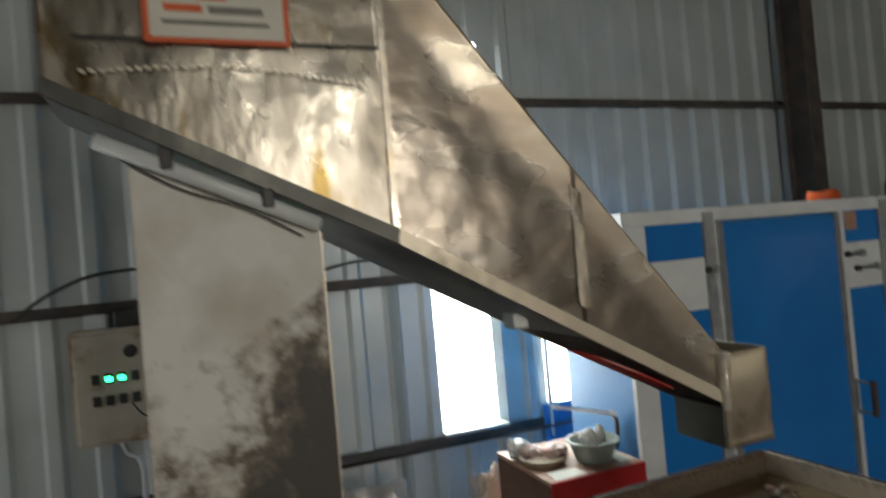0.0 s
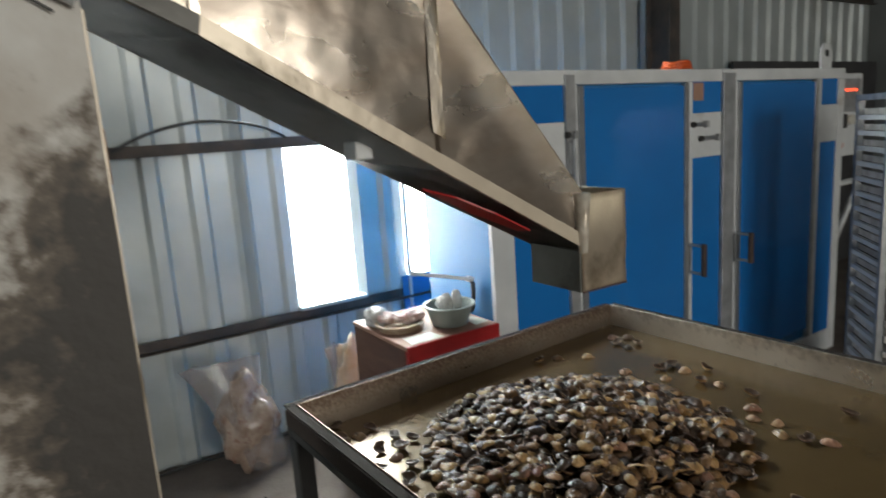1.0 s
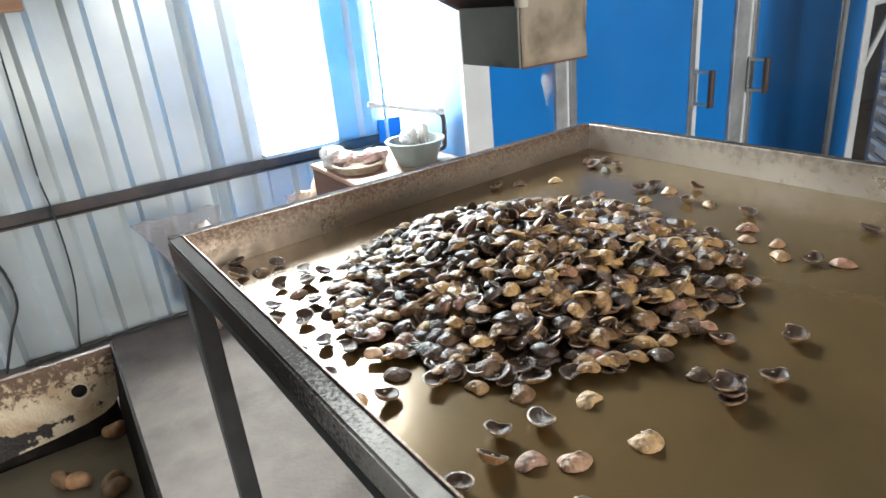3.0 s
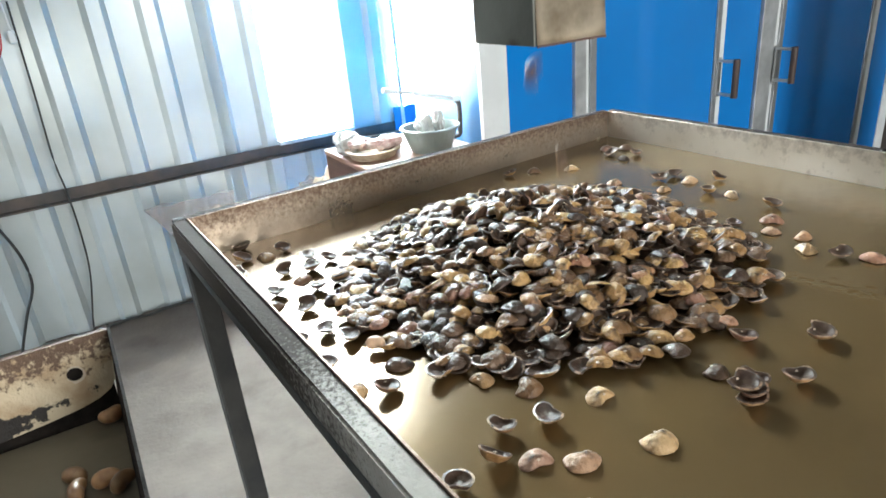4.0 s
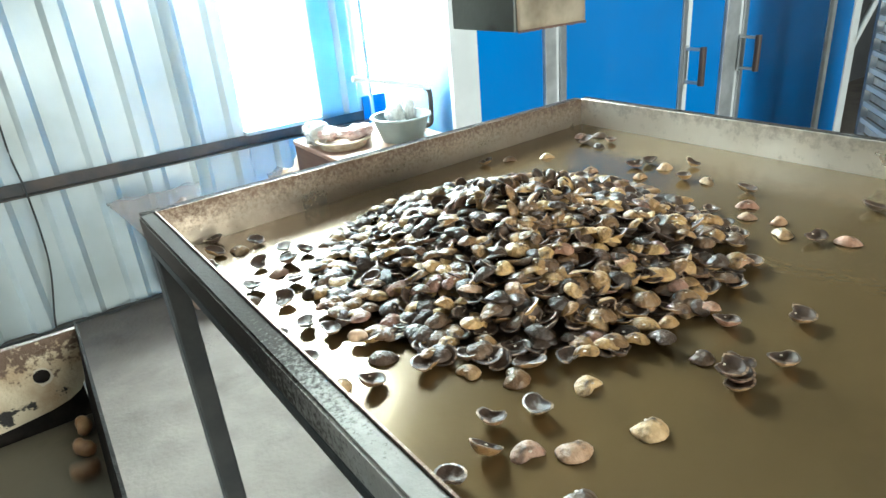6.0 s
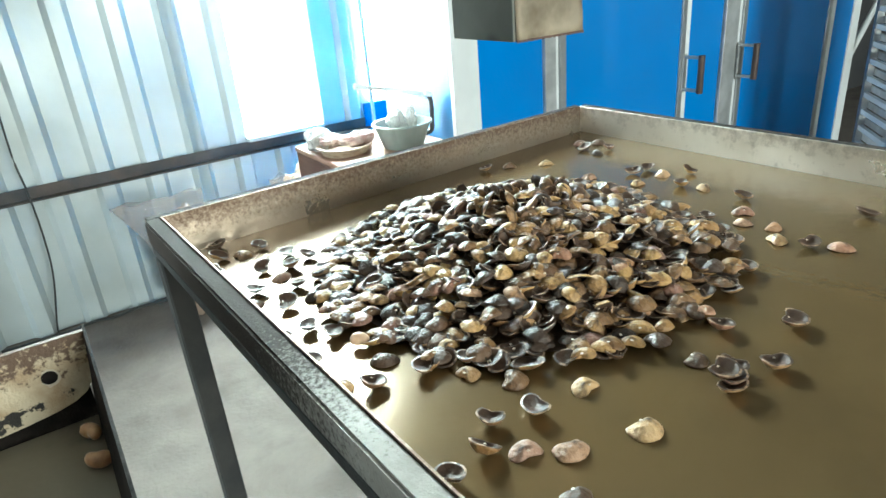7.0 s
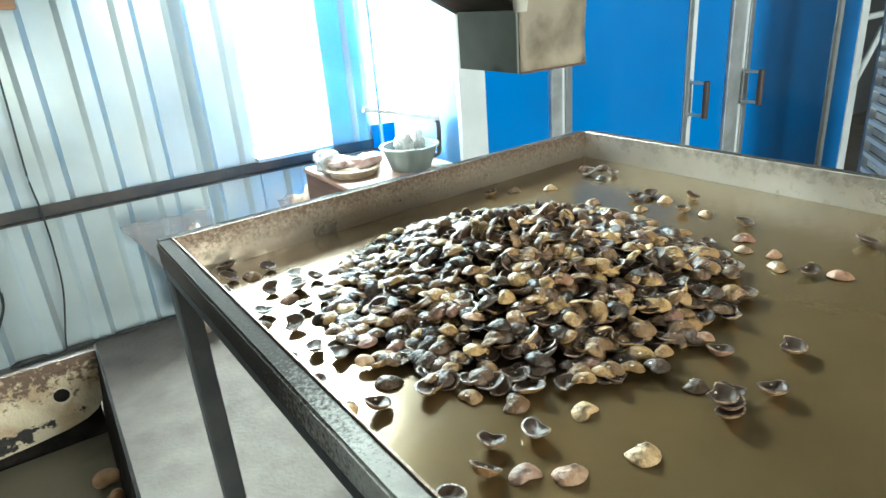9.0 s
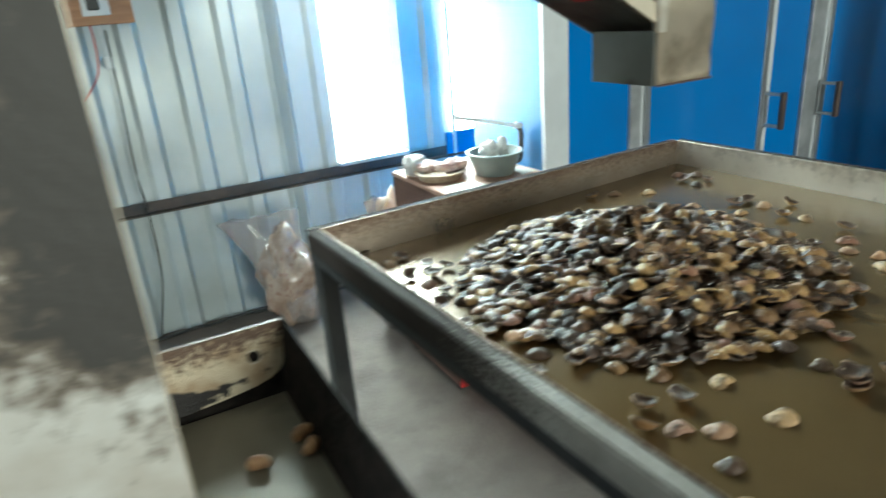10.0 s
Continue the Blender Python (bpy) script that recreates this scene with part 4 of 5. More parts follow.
def oven_fittings():
    for x, z, n in ((3.66, 1.50, 0.09), (3.74, 1.43, 0.13), (2.79, 1.50, 0.03)):
        t = thing("bolt_latch", (x, CY, z), "steel barrel bolt on a white latch plate", "latch", "oven latches")
        part("barrel", rod((x - n / 2, CY - 0.014, z), (x + n / 2, CY - 0.014, z), 0.010, n=12), M_ALU, t)
        part("knob", rod((x - n / 2 - 0.018, CY - 0.014, z), (x - n / 2 - 0.002, CY - 0.014, z), 0.014, n=12), M_BLACK, t)
        part("keeper", box(x + n / 2 - 0.01, x + n / 2 + 0.012, CY - 0.026, CY - 0.002, z - 0.016, z + 0.016, 0.002), M_DARKALU, t)
    hg = thing("door_hinge", (2.79, CY, 1.40), "bright steel hinge on the oven post", "hinge")
    part("leaf", box(2.765, 2.815, CY - 0.022, CY - 0.0125, 1.33, 1.47, 0.003), M_ALU, hg)
    part("pin", rod((2.79, CY - 0.03, 1.32), (2.79, CY - 0.03, 1.48), 0.009, n=12), M_ALU, hg)
    lg = thing("lifting_lug", (4.93, CY, CTOP), "white steel lifting lug with a round eye", "lug")
    bm = box(4.87, 4.99, CY + 0.03, CY + 0.042, CTOP, CTOP + 0.09, 0.0)
    part("plate", bm, M_WHITEP, lg)
    bm = rod((4.93, CY + 0.0305, CTOP + 0.09), (4.93, CY + 0.0415, CTOP + 0.09), 0.06, n=24)
    part("eye", bm, M_WHITEP, lg)
    part("hole", rod((4.93, CY + 0.029, CTOP + 0.09), (4.93, CY + 0.043, CTOP + 0.09), 0.022, n=16), M_BLACK, lg)
    rp = thing("orange_rope", (3.62, CY + 0.1, CTOP), "coiled orange rope lying on the oven top", "rope")
    for k in range(3):
        part("coil", tube([(3.54 + 0.09 * math.cos(a) * (1 - 0.1 * k) + 0.09, CY + 0.10 + 0.05 * math.sin(a), CTOP + 0.010 + 0.014 * k + 0.004 * math.sin(3 * a)) for a in [i * 0.5 for i in range(13)]], 0.009), M_ORANGE, rp)
    nt = solo("paper_note", box(3.625, 3.705, CY + 0.0025, CY + 0.0036, 1.615, 1.70), M_TOP, "brown paper note on the blue oven panel", "note")
    cp = thing("oven_control_panel", (5.3, 1.95, 1.2), "grey oven control panel with small red lamps", "control panel")
    part("backplate", box(5.11, 5.50, 1.93, 2.0, 1.22, 1.74, 0.004), M_WHITEP, cp)
    part("window", box(5.15, 5.46, 1.922, 1.9295, 1.50, 1.71, 0.002), M_DARKALU, cp)
    for k in range(4):
        part("lamp", box(5.20 + 0.06 * k, 5.225 + 0.06 * k, 1.915, 1.9215, 1.63, 1.645), M_LEDRED, cp, "small red lamp")
    part("meter", box(5.18, 5.27, 1.905, 1.9295, 1.40, 1.49, 0.003), M_BLACK, cp)
    part("meter", box(5.31, 5.38, 1.905, 1.9295, 1.42, 1.48, 0.003), M_SIGN, cp)
    part("dial", rod((5.22, 1.93, 1.29), (5.22, 1.915, 1.29), 0.03, n=16), M_ORANGE, cp)
    part("pole", box(5.28, 5.33, 2.0, 2.04, 0.0, 1.7), M_PURLIN, cp)
    br = thing("oven_brace", (5.25, 1.9, 0.9), "white tubular brace fixed to the oven end", "brace")
    part("bar", rod((5.095, 1.9, 1.05), (5.45, 1.9, 1.06), 0.018), M_WHITEP, br)
    part("bar", rod((5.095, 1.9, 0.62), (5.40, 1.9, 0.98), 0.018), M_WHITEP, br)


oven_fittings()


def tray_rack():
    far, near = Vector((4.25, 1.40, 0)), Vector((3.957, 1.138, 0))
    side = (near - far).normalized()
    wide = Vector((-side.y, side.x, 0))
    if wide.x < 0:
        wide = -wide
    dep, wid, top = (near - far).length, 0.62, 1.59
    t = thing("tray_rack", tuple((far + near) / 2), "tall aluminium trolley rack loaded with steel trays", "rack")
    ex, ey = wide, side

    def obox(u0, u1, v0, v1, z0, z1, bm=None):
        bm = bm or bmesh.new()
        vs = [bm.verts.new(far + ex * u + ey * v + Vector((0, 0, z))) for u in (u0, u1) for v in (v0, v1) for z in (z0, z1)]
        for f in ((0, 1, 3, 2), (4, 6, 7, 5), (0, 4, 5, 1), (2, 3, 7, 6), (0, 2, 6, 4), (1, 5, 7, 3)):
            bm.faces.new([vs[i] for i in f])
        bmesh.ops.recalc_face_normals(bm, faces=bm.faces)
        return bm

    for u in (0.0, wid - 0.028):
        for v in (0.0, dep - 0.028):
            part("post", obox(u, u + 0.028, v, v + 0.028, 0.10, top), M_ALU, t)
    for z in (0.10, top - 0.028):
        part("rail", obox(0.0285, wid - 0.0285, dep - 0.026, dep - 0.002, z, z + 0.026), M_ALU, t)
        part("rail", obox(0.0285, wid - 0.0285, 0.002, 0.026, z, z + 0.026), M_ALU, t)
        part("rail", obox(0.002, 0.026, 0.0285, dep - 0.0285, z, z + 0.026), M_ALU, t)
        part("rail", obox(wid - 0.026, wid - 0.002, 0.0285, dep - 0.0285, z, z + 0.026), M_ALU, t)
    for k in range(19):
        z = 0.19 + 0.0725 * k
        part("runner", obox(0.003, 0.022, 0.029, dep - 0.029, z - 0.022, z - 0.001), M_WHITEP, t)
        part("runner", obox(wid - 0.022, wid - 0.003, 0.029, dep - 0.029, z - 0.022, z - 0.001), M_WHITEP, t)
        bm = obox(0.03, wid - 0.03, 0.004, dep + 0.012 * random.random(), z, z + 0.004)
        obox(0.03, wid - 0.03, dep - 0.006, dep + 0.004 + 0.012 * random.random(), z + 0.0042, z + 0.030, bm)
        obox(0.03, 0.036, 0.006, dep - 0.008, z + 0.0042, z + 0.028, bm)
        part("tray", bm, M_TRAYALU, t, "shallow aluminium tray")
    for u in (0.014, wid - 0.014):
        for v in (0.014, dep - 0.014):
            c = far + ex * u + ey * v
            part("castor", rod(c + ey * -0.012 + Vector((0, 0, 0.05)), c + ey * 0.012 + Vector((0, 0, 0.05)), 0.05, n=16), M_BLACK, t)
    return t


tray_rack()

# ---- cashew shells ----


def shell_bm(seed, size=0.032, depth=0.0095, curl=0.0, bm=None, m=None):
    """A half shell: kidney outline with a notch, bowl-shaped, with a pale cut edge and a scar. Its hollow faces up."""
    rnd = random.Random(seed)
    bm = bm or bmesh.new()
    m = m or Matrix.Identity(4)
    n, rings = 16, (0.0, 0.38, 0.70, 0.90, 1.0)
    asp, bow, ph = 0.77 + 0.15 * rnd.random(), 0.08 + 0.14 * rnd.random(), rnd.random() * 6
    half, th = size / 2, 0.0024

    def kidney(a, r):
        """A bean outline: an ellipse bowed towards +y, blunter at one end, dented where the scar sits."""
        u, v = math.cos(a), math.sin(a)
        r *= 1 + 0.02 * math.sin(2 * a + ph) + 0.018 * math.sin(5 * a + 2 * ph)
        x = half * r * math.copysign(abs(u) ** 0.94, u)
        y = half * r * asp * math.copysign(abs(v) ** 0.92, v) * (1 + 0.10 * u) * (1 - 0.42 * math.exp(-((a - 1.57) / 0.55) ** 2))
        return x, y + bow * r * x * x / size

    outer, inner = [], []
    for r in rings:
        ro, ri = [], []
        for k in range(n if r else 1):
            a = 2 * math.pi * k / n
            x, y = kidney(a, r)
            z = -depth * (1 - r ** 2.6) * (1 + 0.14 * r * math.sin(2 * a + 2 * ph)) + 0.0003 * r * math.sin(4 * a + ph) + curl * x * x / size
            ro.append(bm.verts.new(m @ Vector((x, y, z))))
            x, y = kidney(a, r * (1 - th / half * (0.2 + 0.9 * r)))
            ri.append(bm.verts.new(m @ Vector((x, y, 0.0004 - (0.50 * depth + 0.0008 * math.sin(3 * a + ph)) * (1 - r ** 2) + 0.0003 * r * math.sin(4 * a + ph) + curl * x * x / size))))
        outer.append(ro)
        inner.append(ri)

    def fan(layer, mi, flip):
        for i in range(len(rings) - 1):
            for k in range(n):
                k2 = (k + 1) % n
                if i == 0:
                    vs = [layer[0][0], layer[1][k], layer[1][k2]]
                else:
                    vs = [layer[i][k], layer[i + 1][k], layer[i + 1][k2], layer[i][k2]]
                f = bm.faces.new(vs[::-1] if flip else vs)
                f.material_index, f.smooth = mi, True
    fan(outer, 0, True)
    fan(inner, 1, False)
    for k in range(n):
        k2 = (k + 1) % n
        f = bm.faces.new((outer[-1][k], outer[-1][k2], inner[-1][k2], inner[-1][k]))
        f.material_index = 2
    # scar
    if seed % 3 == 1:
        return bm
    sy = kidney(1.57, 0.70)[1]
    c = m @ Vector((0.0, sy, -depth * 0.66 + 0.0018))
    s = m @ Vector((0.0, sy, -depth * 0.24))
    up = (m.to_3x3() @ Vector((0, 0, 1))).normalized()
    e1 = (m.to_3x3() @ Vector((1, 0, 0))).normalized()
    e2 = up.cross(e1)
    for base, sg in ((s + up * 0.0006, 1), (c - up * 0.0022, -1)):
        vs = [bm.verts.new(base + (e1 * math.cos(j * 1.047) + e2 * math.sin(j * 1.047)) * 0.0021) for j in range(6)]
        top = bm.verts.new(base + up * 0.001 * sg)
        for j in range(6):
            f = bm.faces.new((vs[j], vs[(j + 1) % 6], top) if sg > 0 else (vs[(j + 1) % 6], vs[j], top))
            f.material_index = 3
    return bm


TAN_SHELLS = [mesh("tan_shell", shell_bm(k, 0.0285 + 0.0015 * k, 0.0082 + 0.0008 * (k % 3), 0.14 * (k % 2)), [M_SKIN_TAN, M_SHELLIN, M_SHELLRIM, M_SCAR]) for k in range(6)]
SHELLS = [mesh("shell", shell_bm(k, 0.0285 + 0.0015 * k, 0.0082 + 0.0008 * (k % 3), 0.14 * (k % 2)), [M_SKIN, M_SHELLIN, M_SHELLRIM, M_SCAR]) for k in range(6)]
DEPTH = [0.0082 + 0.0008 * (k % 3) for k in range(6)]
PILE_C, PILE_R, PILE_H = Vector((1.668, 0.700, 0.0)), 0.287, 0.080


def pile_height(x, y):
    """Height of the heap above the table at a place."""
    d = Vector((x, y, 0)) - PILE_C
    r = d.length / (PILE_R * (1 + 0.07 * math.cos(math.atan2(d.y, d.x)) + 0.04 * math.sin(5 * math.atan2(d.y, d.x))))
    return PILE_H * (1 - r ** 1.35) if r < 1 else 0.0


def shell_pose(rnd, x, y, z, up, tilt):
    """up: hollow up; else it lies on its rim, back up."""
    q = Euler((radians(rnd.gauss(0, tilt)) + (0 if up else math.pi), radians(rnd.gauss(0, tilt)), rnd.random() * 6.283)).to_matrix().to_4x4()
    return Matrix.Translation((x, y, z)) @ q


def heap():
    rnd = random.Random(11)
    bm = bmesh.new()
    k = 0
    for layer, count, drop in ((0, 420, 0.018), (1, 560, 0.004)):
        made = 0
        while made < count:
            a, r = rnd.random() * 6.283, math.sqrt(rnd.random()) * 1.04
            x, y = PILE_C.x + PILE_R * r * math.cos(a), PILE_C.y + PILE_R * r * math.sin(a)
            h = pile_height(x, y)
            if r > 0.88 and rnd.random() < 0.35:
                continue
            z = tray_z(x) + max(0.010, h - drop * rnd.random() + 0.007 * rnd.random() + (0.004 if h > 0.02 else 0))
            shell_bm(k % 23, 0.028 + 0.010 * rnd.random(), 0.0052 + 0.003 * rnd.random(), 0.25 * rnd.random(), bm, shell_pose(rnd, x, y, z, rnd.random() < 0.38, 16 if h > 0.015 else 8))
            made, k = made + 1, k + 1
    ob = new("cashew_shell_heap", mesh("cashew_shell_heap", bm, [M_SKIN_HEAP, M_SHELLIN, M_SHELLRIM, M_SCAR]))
    tagged(ob, "heap of glossy brown and black cashew shell halves on the table", "shells", kind="stuff")
    core = bmesh.new()
    n, rows = 36, []
    for i in range(9):
        f = i / 8
        row = []
        for j in range(n):
            a = 2 * math.pi * j / n
            x, y = PILE_C.x + PILE_R * 0.93 * f * math.cos(a), PILE_C.y + PILE_R * 0.93 * f * math.sin(a)
            row.append(core.verts.new((x, y, tray_z(x) + 0.001 + max(0.0, pile_height(x, y) - 0.026))))
        rows.append(row)
    for a, b in zip(rows, rows[1:]):
        for j in range(n):
            core.faces.new((a[j], b[j], b[(j + 1) % n], a[(j + 1) % n]))
    c = new("heap_inside", mesh("heap_inside", core, M_SHELLIN))
    c.parent = ob
    return ob


heap()


def heap_cover():
    """The shells that lie on top of the heap's open side, each one a thing."""
    rnd = random.Random(31)
    made = 0
    while made < 190:
        a, r = rnd.uniform(2.3, 6.1), math.sqrt(rnd.random()) * 1.02
        x, y = PILE_C.x + PILE_R * r * math.cos(a), PILE_C.y + PILE_R * r * math.sin(a)
        h = pile_height(x, y)
        ob = new("cashew_shell", SHELLS[rnd.randrange(len(SHELLS))])
        ob.matrix_basis = shell_pose(rnd, x, y, tray_z(x) + max(0.009, h + 0.006 + 0.004 * rnd.random()), rnd.random() < 0.45, 17 if h > 0.015 else 7)
        tagged(ob, "glossy brown cashew shell half on the heap", "shell", "shells on the heap")
        made += 1


heap_cover()

# x, y, and 1 for a tan shell lying back up
LOOSE_FAR = [(1.885, 1.062, 0), (1.935, 1.045, 0), (1.985, 0.865, 1), (2.062, 0.822, 0), (2.096, 0.815, 0), (2.092, 0.778, 1), (2.019, 0.775, 1), (2.131, 0.745, 0), (2.062, 0.712, 0), (2.076, 0.675, 1),
             (2.074, 0.598, 0), (2.02, 0.564, 0), (1.980, 0.538, 1), (1.995, 0.498, 0), (1.956, 0.470, 1), (1.967, 0.430, 0), (1.990, 0.398, 0), (1.903, 0.505, 0), (1.962, 0.588, 0)]
LOOSE_CORNER = [(1.922, 0.578, 0), (1.877, 0.545, 1), (1.924, 0.540, 0), (2.122, 1.012, 0), (2.180, 1.024, 0), (2.158, 0.972, 0), (2.118, 0.968, 0), (2.148, 1.050, 0), (1.998, 1.0, 1), (2.124, 0.428, 0)]
LOOSE_NEAR = [(1.775, 0.470, 0), (1.728, 0.450, 1), (1.692, 0.424, 1), (1.698, 0.382, 0), (1.808, 0.450, 0), (1.845, 0.445, 0), (1.761, 0.335, 0), (1.627, 0.362, 0), (1.640, 0.328, 0),
              (1.674, 0.304, 0), (1.507, 0.406, 1), (1.444, 0.410, 0), (1.461, 0.462, 0), (1.430, 0.502, 1), (1.400, 0.424, 0), (1.372, 0.396, 0), (1.400, 0.374, 1),
              (1.432, 0.348, 1), (1.503, 0.325, 1), (1.397, 0.306, 0), (1.328, 0.387, 0), (1.36, 0.262, 0)]
LOOSE_WINDOW = [(1.323, 1.078, 0), (1.312, 1.022, 0), (1.344, 1.008, 0), (1.378, 1.018, 0), (1.291, 0.969, 0), (1.351, 0.925, 0), (1.364, 0.883, 1), (1.402, 0.955, 0), (1.390, 0.908, 0), (1.372, 0.838, 0),
                (1.408, 0.845, 0), (1.376, 0.787, 0), (1.318, 0.862, 0), (1.299, 0.826, 0), (1.336, 0.788, 0), (1.289, 0.786, 0), (1.295, 0.743, 0), (1.296, 0.703, 0)]
LOOSE_EDGE = [(1.336, 0.712, 0), (1.352, 0.676, 0), (1.303, 0.634, 0), (1.291, 0.602, 0), (1.314, 0.570, 1), (1.342, 0.550, 0), (1.295, 0.527, 0), (1.374, 0.586, 0), (1.400, 0.537, 0), (1.293, 0.667, 0),
              (1.424, 0.922, 0), (1.385, 0.701, 1), (1.382, 0.624, 0)]


def loose_shell(x, y, k, rnd, tan):
    i = k % len(SHELLS)
    up = not tan and rnd.random() < 0.72
    ob = new("cashew_shell", TAN_SHELLS[i] if tan else SHELLS[i])
    z = tray_z(x) + (DEPTH[i] + 0.0006 if up else 0.0008)
    if up:
        ob.matrix_basis = Matrix.Translation((x, y, z + 0.0012)) @ Euler((radians(rnd.gauss(0, 9)), radians(rnd.gauss(0, 9)), rnd.random() * 6.283)).to_matrix().to_4x4()
    else:
        ob.matrix_basis = Matrix.Translation((x, y, z)) @ Euler((math.pi, 0, rnd.random() * 6.283)).to_matrix().to_4x4()
    return tagged(ob, "dark hollow cashew shell half lying on the table" if up else "tan cashew shell half lying back up" if tan else "brown cashew shell half lying back up", "shell", "loose shells on the table")


def loose_shells():
    rnd = random.Random(5)
    for k, (x, y, tan) in enumerate(LOOSE_FAR + LOOSE_CORNER + LOOSE_NEAR + LOOSE_WINDOW + LOOSE_EDGE):
        loose_shell(x, y, k, rnd, tan)
    # three shells nested in a stack
    for j, (dx, dy, yaw) in enumerate(((0.0, 0.0, 0.4), (0.006, 0.004, 0.7), (0.002, 0.010, 0.2))):
        ob = new("cashew_shell", (TAN_SHELLS, TAN_SHELLS, SHELLS)[j][5])
        ob.matrix_basis = Matrix.Translation((1.610 + dx, 0.312 + dy, tray_z(1.61) + DEPTH[5] + 0.0006 + 0.0050 * j)) @ Euler((0.05 * j, 0.0, yaw)).to_matrix().to_4x4()
        tagged(ob, "tan cashew shell half nested in a small stack", "shell", "loose shells on the table")


loose_shells()

# nuts that drop from the spout, and nuts that creep down the outlet tray
DROPS = [0.22, 0.62, 1.04, 1.22, 1.62, 1.65, 2.08, 2.38, 2.62, 2.9, 3.15, 3.4, 3.65, 3.84, 3.88, 4.05, 4.18, 4.36, 4.40, 4.58, 4.84, 4.92, 5.12, 5.38, 5.66,
         6.08, 6.4, 6.75, 7.05, 7.33, 7.36, 7.52, 7.86, 7.9, 8.08, 8.16, 8.40, 8.50, 8.70, 9.02, 9.38, 9.62]


def falling_shells():
    rnd = random.Random(21)
    made = []
    for k, t in enumerate(DROPS):
        ob = new("cashew_shell", SHELLS[(k * 5 + 1) % len(SHELLS)])
        tagged(ob, "cashew shell half dropping from the chute onto the heap", "shell", "shells from the chute")
        made.append((ob, t, rnd.uniform(1.66, 1.745), rnd.uniform(0.675, 0.77), rnd.uniform(-0.07, 0.05), rnd.uniform(-0.05, 0.04), rnd.random() * 6.28, k))
    return made


FALLING = falling_shells()
TRAY_Z = 0.868
CREEP = [
    [(0.0, 1.070, 0.800), (4.7, 1.082, 0.800), (5.0, 1.076, 0.785), (5.5, 1.076, 0.777), (6.2, 1.073, 0.780), (7.5, 1.078, 0.752), (8.5, 1.083, 0.720), (9.0, 1.083, 0.705), (10.0, 1.078, 0.690)],
    [(0.0, 0.80, 0.790), (4.3, 0.80, 0.790), (4.5, 1.000, 0.770), (4.6, 1.000, 0.724), (5.0, 1.000, 0.703), (5.4, 1.013, 0.698), (5.5, 1.041, 0.676), (5.6, 1.051, 0.650), (5.85, 1.055, 0.40), (10.0, 1.055, 0.40)],
    [(0.0, 0.995, 0.760), (2.5, 1.000, 0.755), (3.8, 1.028, 0.700), (4.5, 1.040, 0.700), (4.8, 1.072, 0.625), (5.0, 1.078, 0.600), (5.2, 1.078, 0.45), (10.0, 1.078, 0.45)],
    [(0.0, 1.010, 0.745), (2.5, 1.015, 0.735), (3.8, 1.055, 0.684), (4.4, 1.065, 0.665), (4.8, 1.070, 0.590), (5.1, 1.06, 0.43), (10.0, 1.06, 0.43)],
    [(0.0, 1.056, 0.700), (2.5, 1.056, 0.690), (3.8, 1.080, 0.664), (4.5, 1.062, 0.607), (4.8, 1.03, 0.50), (5.0, 1.02, 0.42), (10.0, 1.02, 0.42)],
    [(0.0, 1.078, 0.715), (2.5, 1.075, 0.704), (3.8, 1.029, 0.676), (4.5, 1.036, 0.634), (4.9, 1.03, 0.46), (10.0, 1.03, 0.46)],
    [(0.0, 0.78, 0.76), (5.7, 0.78, 0.76), (5.9, 1.06, 0.745), (6.2, 1.080, 0.730), (7.5, 1.084, 0.700), (8.0, 1.085, 0.690), (8.5, 1.086, 0.670), (10.0, 1.086, 0.655)],
    [(0.0, 0.76, 0.72), (5.6, 0.76, 0.72), (5.8, 1.010, 0.74), (6.0, 1.066, 0.695), (6.3, 1.05, 0.40), (10.0, 1.05, 0.40)],
    [(0.0, 0.82, 0.70), (8.1, 0.82, 0.70), (8.5, 1.035, 0.675), (8.7, 1.045, 0.62), (8.9, 1.05, 0.36), (10.0, 1.05, 0.36)],
    [(0.0, 0.83, 0.77), (3.5, 0.83, 0.77), (3.8, 0.990, 0.655), (4.5, 1.017, 0.636), (4.8, 1.015, 0.56), (5.0, 1.01, 0.38), (10.0, 1.01, 0.38)],
    [(0.0, 0.86, 0.75), (3.5, 0.86, 0.75), (3.8, 1.012, 0.640), (4.5, 0.998, 0.615), (4.8, 0.99, 0.53), (5.0, 0.985, 0.36), (10.0, 0.985, 0.36)],
    [(0.0, 0.84, 0.73), (9.4, 0.84, 0.73), (9.7, 0.99, 0.70), (10.0, 1.01, 0.66)],
]


def nut_mesh():
    """A whole nut: a plump crescent, blunt at both ends."""
    bm = bmesh.new()
    rings, n = [], 12
    for i in range(13):
        t = -1 + i / 6
        a = 1.35 * t
        c = Vector((0.0118 * math.sin(a), 0.0096 - 0.0118 * math.cos(a), 0))
        out = Vector((math.sin(a), -math.cos(a), 0))
        r = 0.0082 * max(0.02, 1 - abs(t) ** 3.2) ** 0.5 * (1 + 0.14 * t)
        rings.append([bm.verts.new(c + out * (r * math.cos(6.2832 * k / n)) + Vector((0, 0, 1.2 * r * math.sin(6.2832 * k / n)))) for k in range(n)])
    for p, q in zip(rings, rings[1:]):
        for k in range(n):
            bm.faces.new((p[k], p[(k + 1) % n], q[(k + 1) % n], q[k]))
    bm.faces.new(rings[0][::-1])
    bm.faces.new(rings[-1])
    bmesh.ops.recalc_face_normals(bm, faces=bm.faces)
    return mesh("nut", bm, M_GOLD, True)


NUT = nut_mesh()


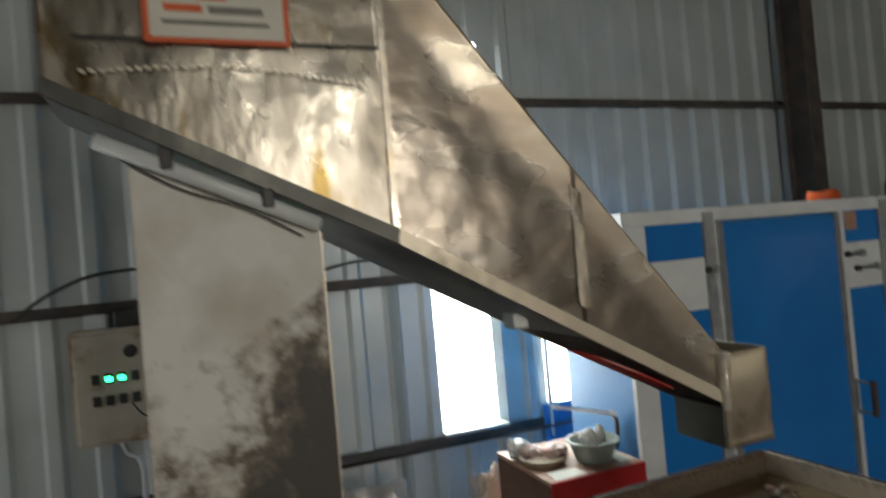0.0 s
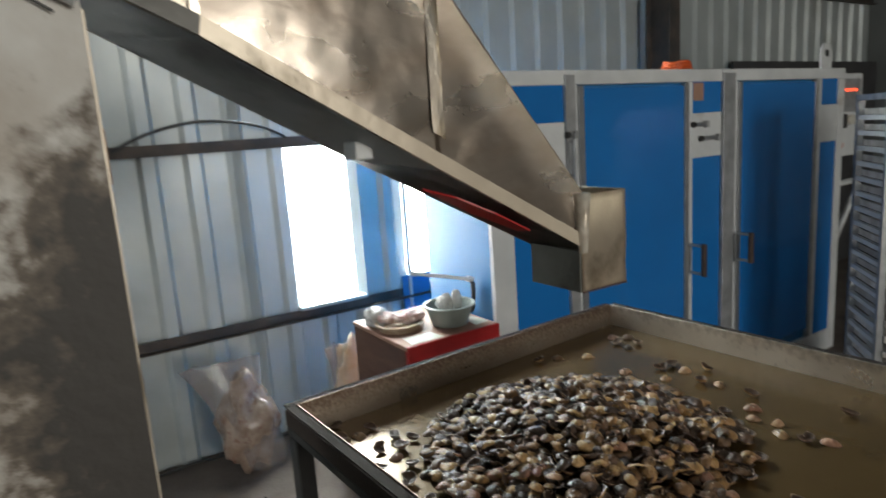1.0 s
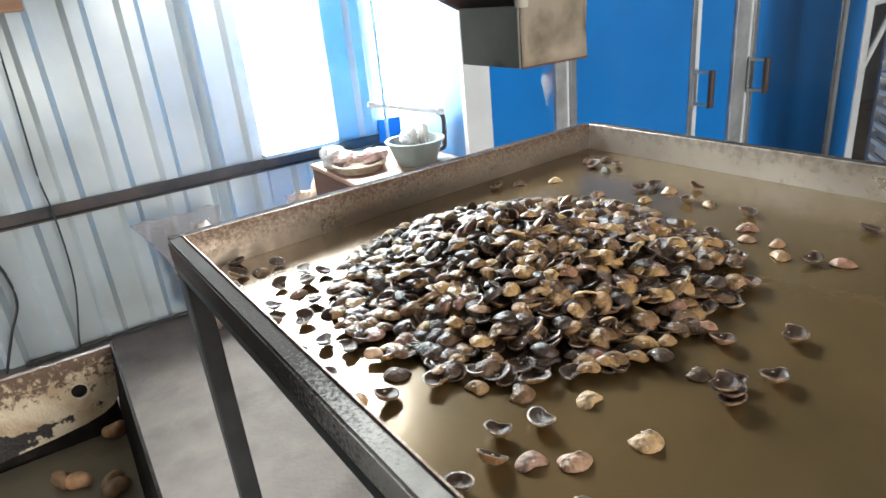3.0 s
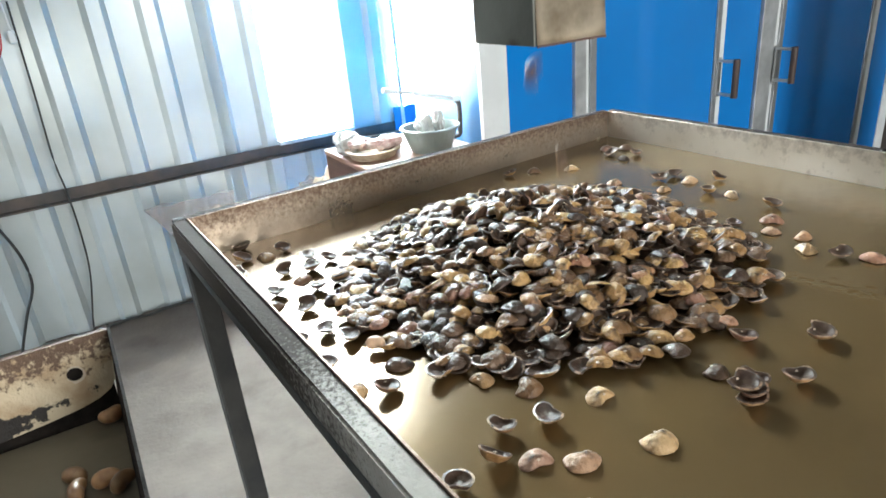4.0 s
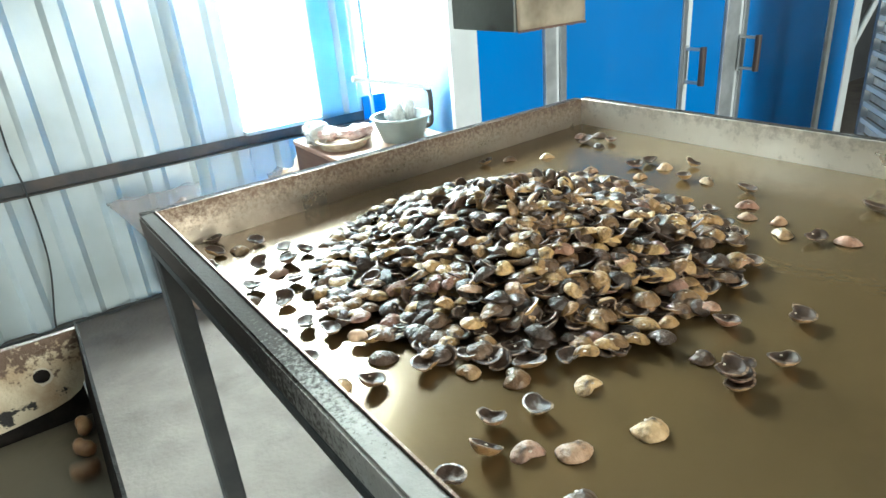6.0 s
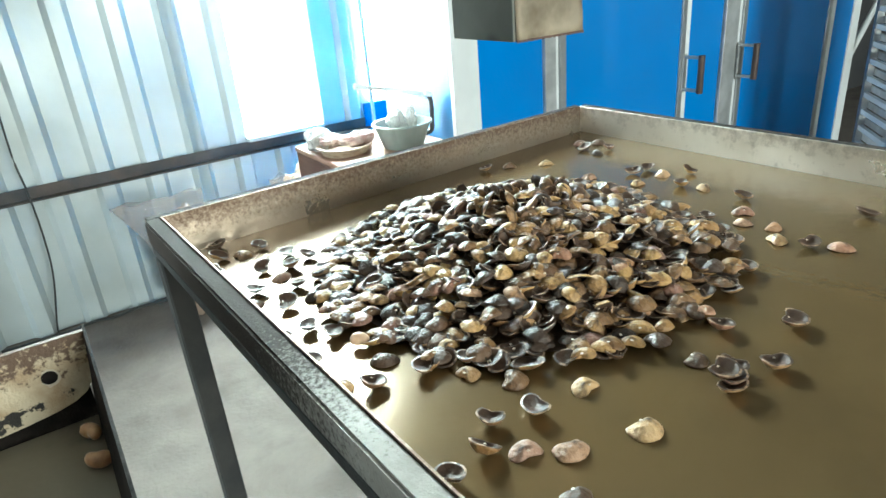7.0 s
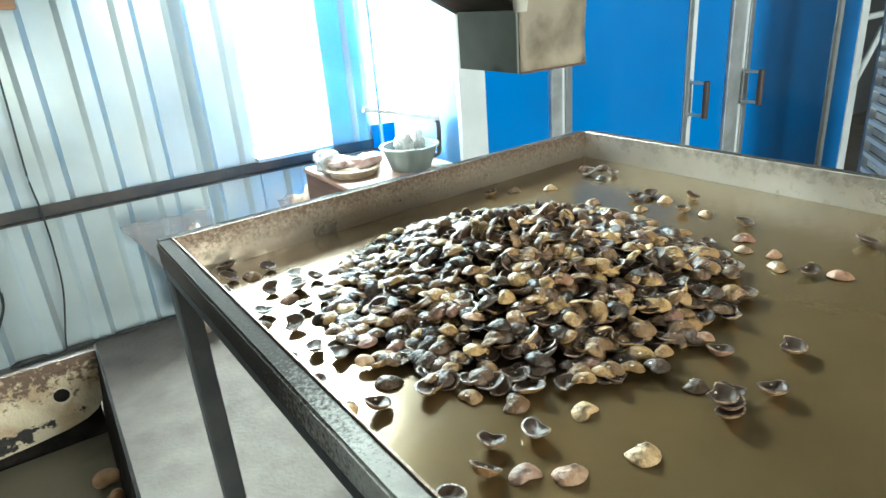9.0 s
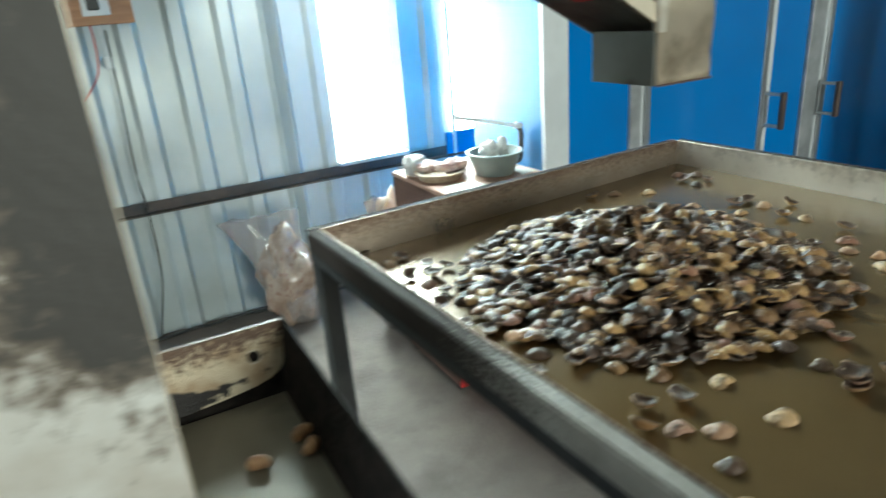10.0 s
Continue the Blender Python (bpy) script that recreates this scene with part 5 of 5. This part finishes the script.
def creeping_nuts():
    out = []
    for rows in CREEP:
        ob = new("cashew_nut", NUT)
        out.append((tagged(ob, "golden roasted cashew nut sliding down the outlet tray", "nut", "nuts in the outlet tray"), rows))
    return out


NUTS = creeping_nuts()
kernel_mesh = NUT.copy()
kernel_mesh.materials.clear()
kernel_mesh.materials.append(M_KERNEL)
kernel = new("cashew_kernel", kernel_mesh)
kernel.rotation_euler.z, kernel.scale = 2.4, (0.8, 0.8, 0.8)
kernel.location = (1.368, 0.632, tray_z(1.37) + 0.0105)
tagged(kernel, "pale bare cashew kernel among the shells", "kernel")


def motions():
    for ob, t, x, y, dx, dy, a, k in FALLING:
        lx, ly = x + dx, y + dy
        lz = tray_z(lx) + pile_height(lx, ly) + 0.014
        rows = [(0.0, (1.40, 0.72, 1.54), 0.0)] if t > 0.35 else [(0.0, (1.58, 0.72, 1.43), 0.0)]
        if t > 0.7:
            rows.append((t - 0.45, (1.40, 0.72, 1.54), 0.0))
        rows.append((t - 0.12, (1.60, 0.72, 1.42), 20.0))
        z0 = 1.33
        for i in range(0, 7):
            tau = 0.035 * i
            z = z0 - 0.55 * tau - 4.9 * tau * tau
            if z < lz + 0.02:
                break
            rows.append((t + tau, (x + dx * tau / 0.2, y + dy * tau / 0.2, z), 40.0 + 55 * i))
        end = rows[-1][0] + 0.05
        rows.append((end, (lx, ly, lz), rows[-1][2] + 40))
        if end + 0.1 < 10.0:
            rows.append((end + 0.1, (lx + dx * 0.2, ly + dy * 0.2, tray_z(lx) + pile_height(lx + dx * 0.2, ly + dy * 0.2) + 0.011), rows[-1][2]))
        last = rows[-1]
        rows.append((max(10.0, last[0] + 0.1), last[1], last[2]))
        walk(ob, [(q, Matrix.Translation(p) @ Euler((radians(r), radians(0.3 * r), a)).to_matrix().to_4x4()) for q, p, r in rows if q <= 10.2])
    for i, (ob, rows) in enumerate(NUTS):
        walk(ob, [(t, pose(min(x, 1.074), min(y, 0.80) + 0.012, TRAY_Z + 0.0103, 4 * math.sin(i), 3, 40 * i + 25 * j)) for j, (t, x, y) in enumerate(rows)])


motions()
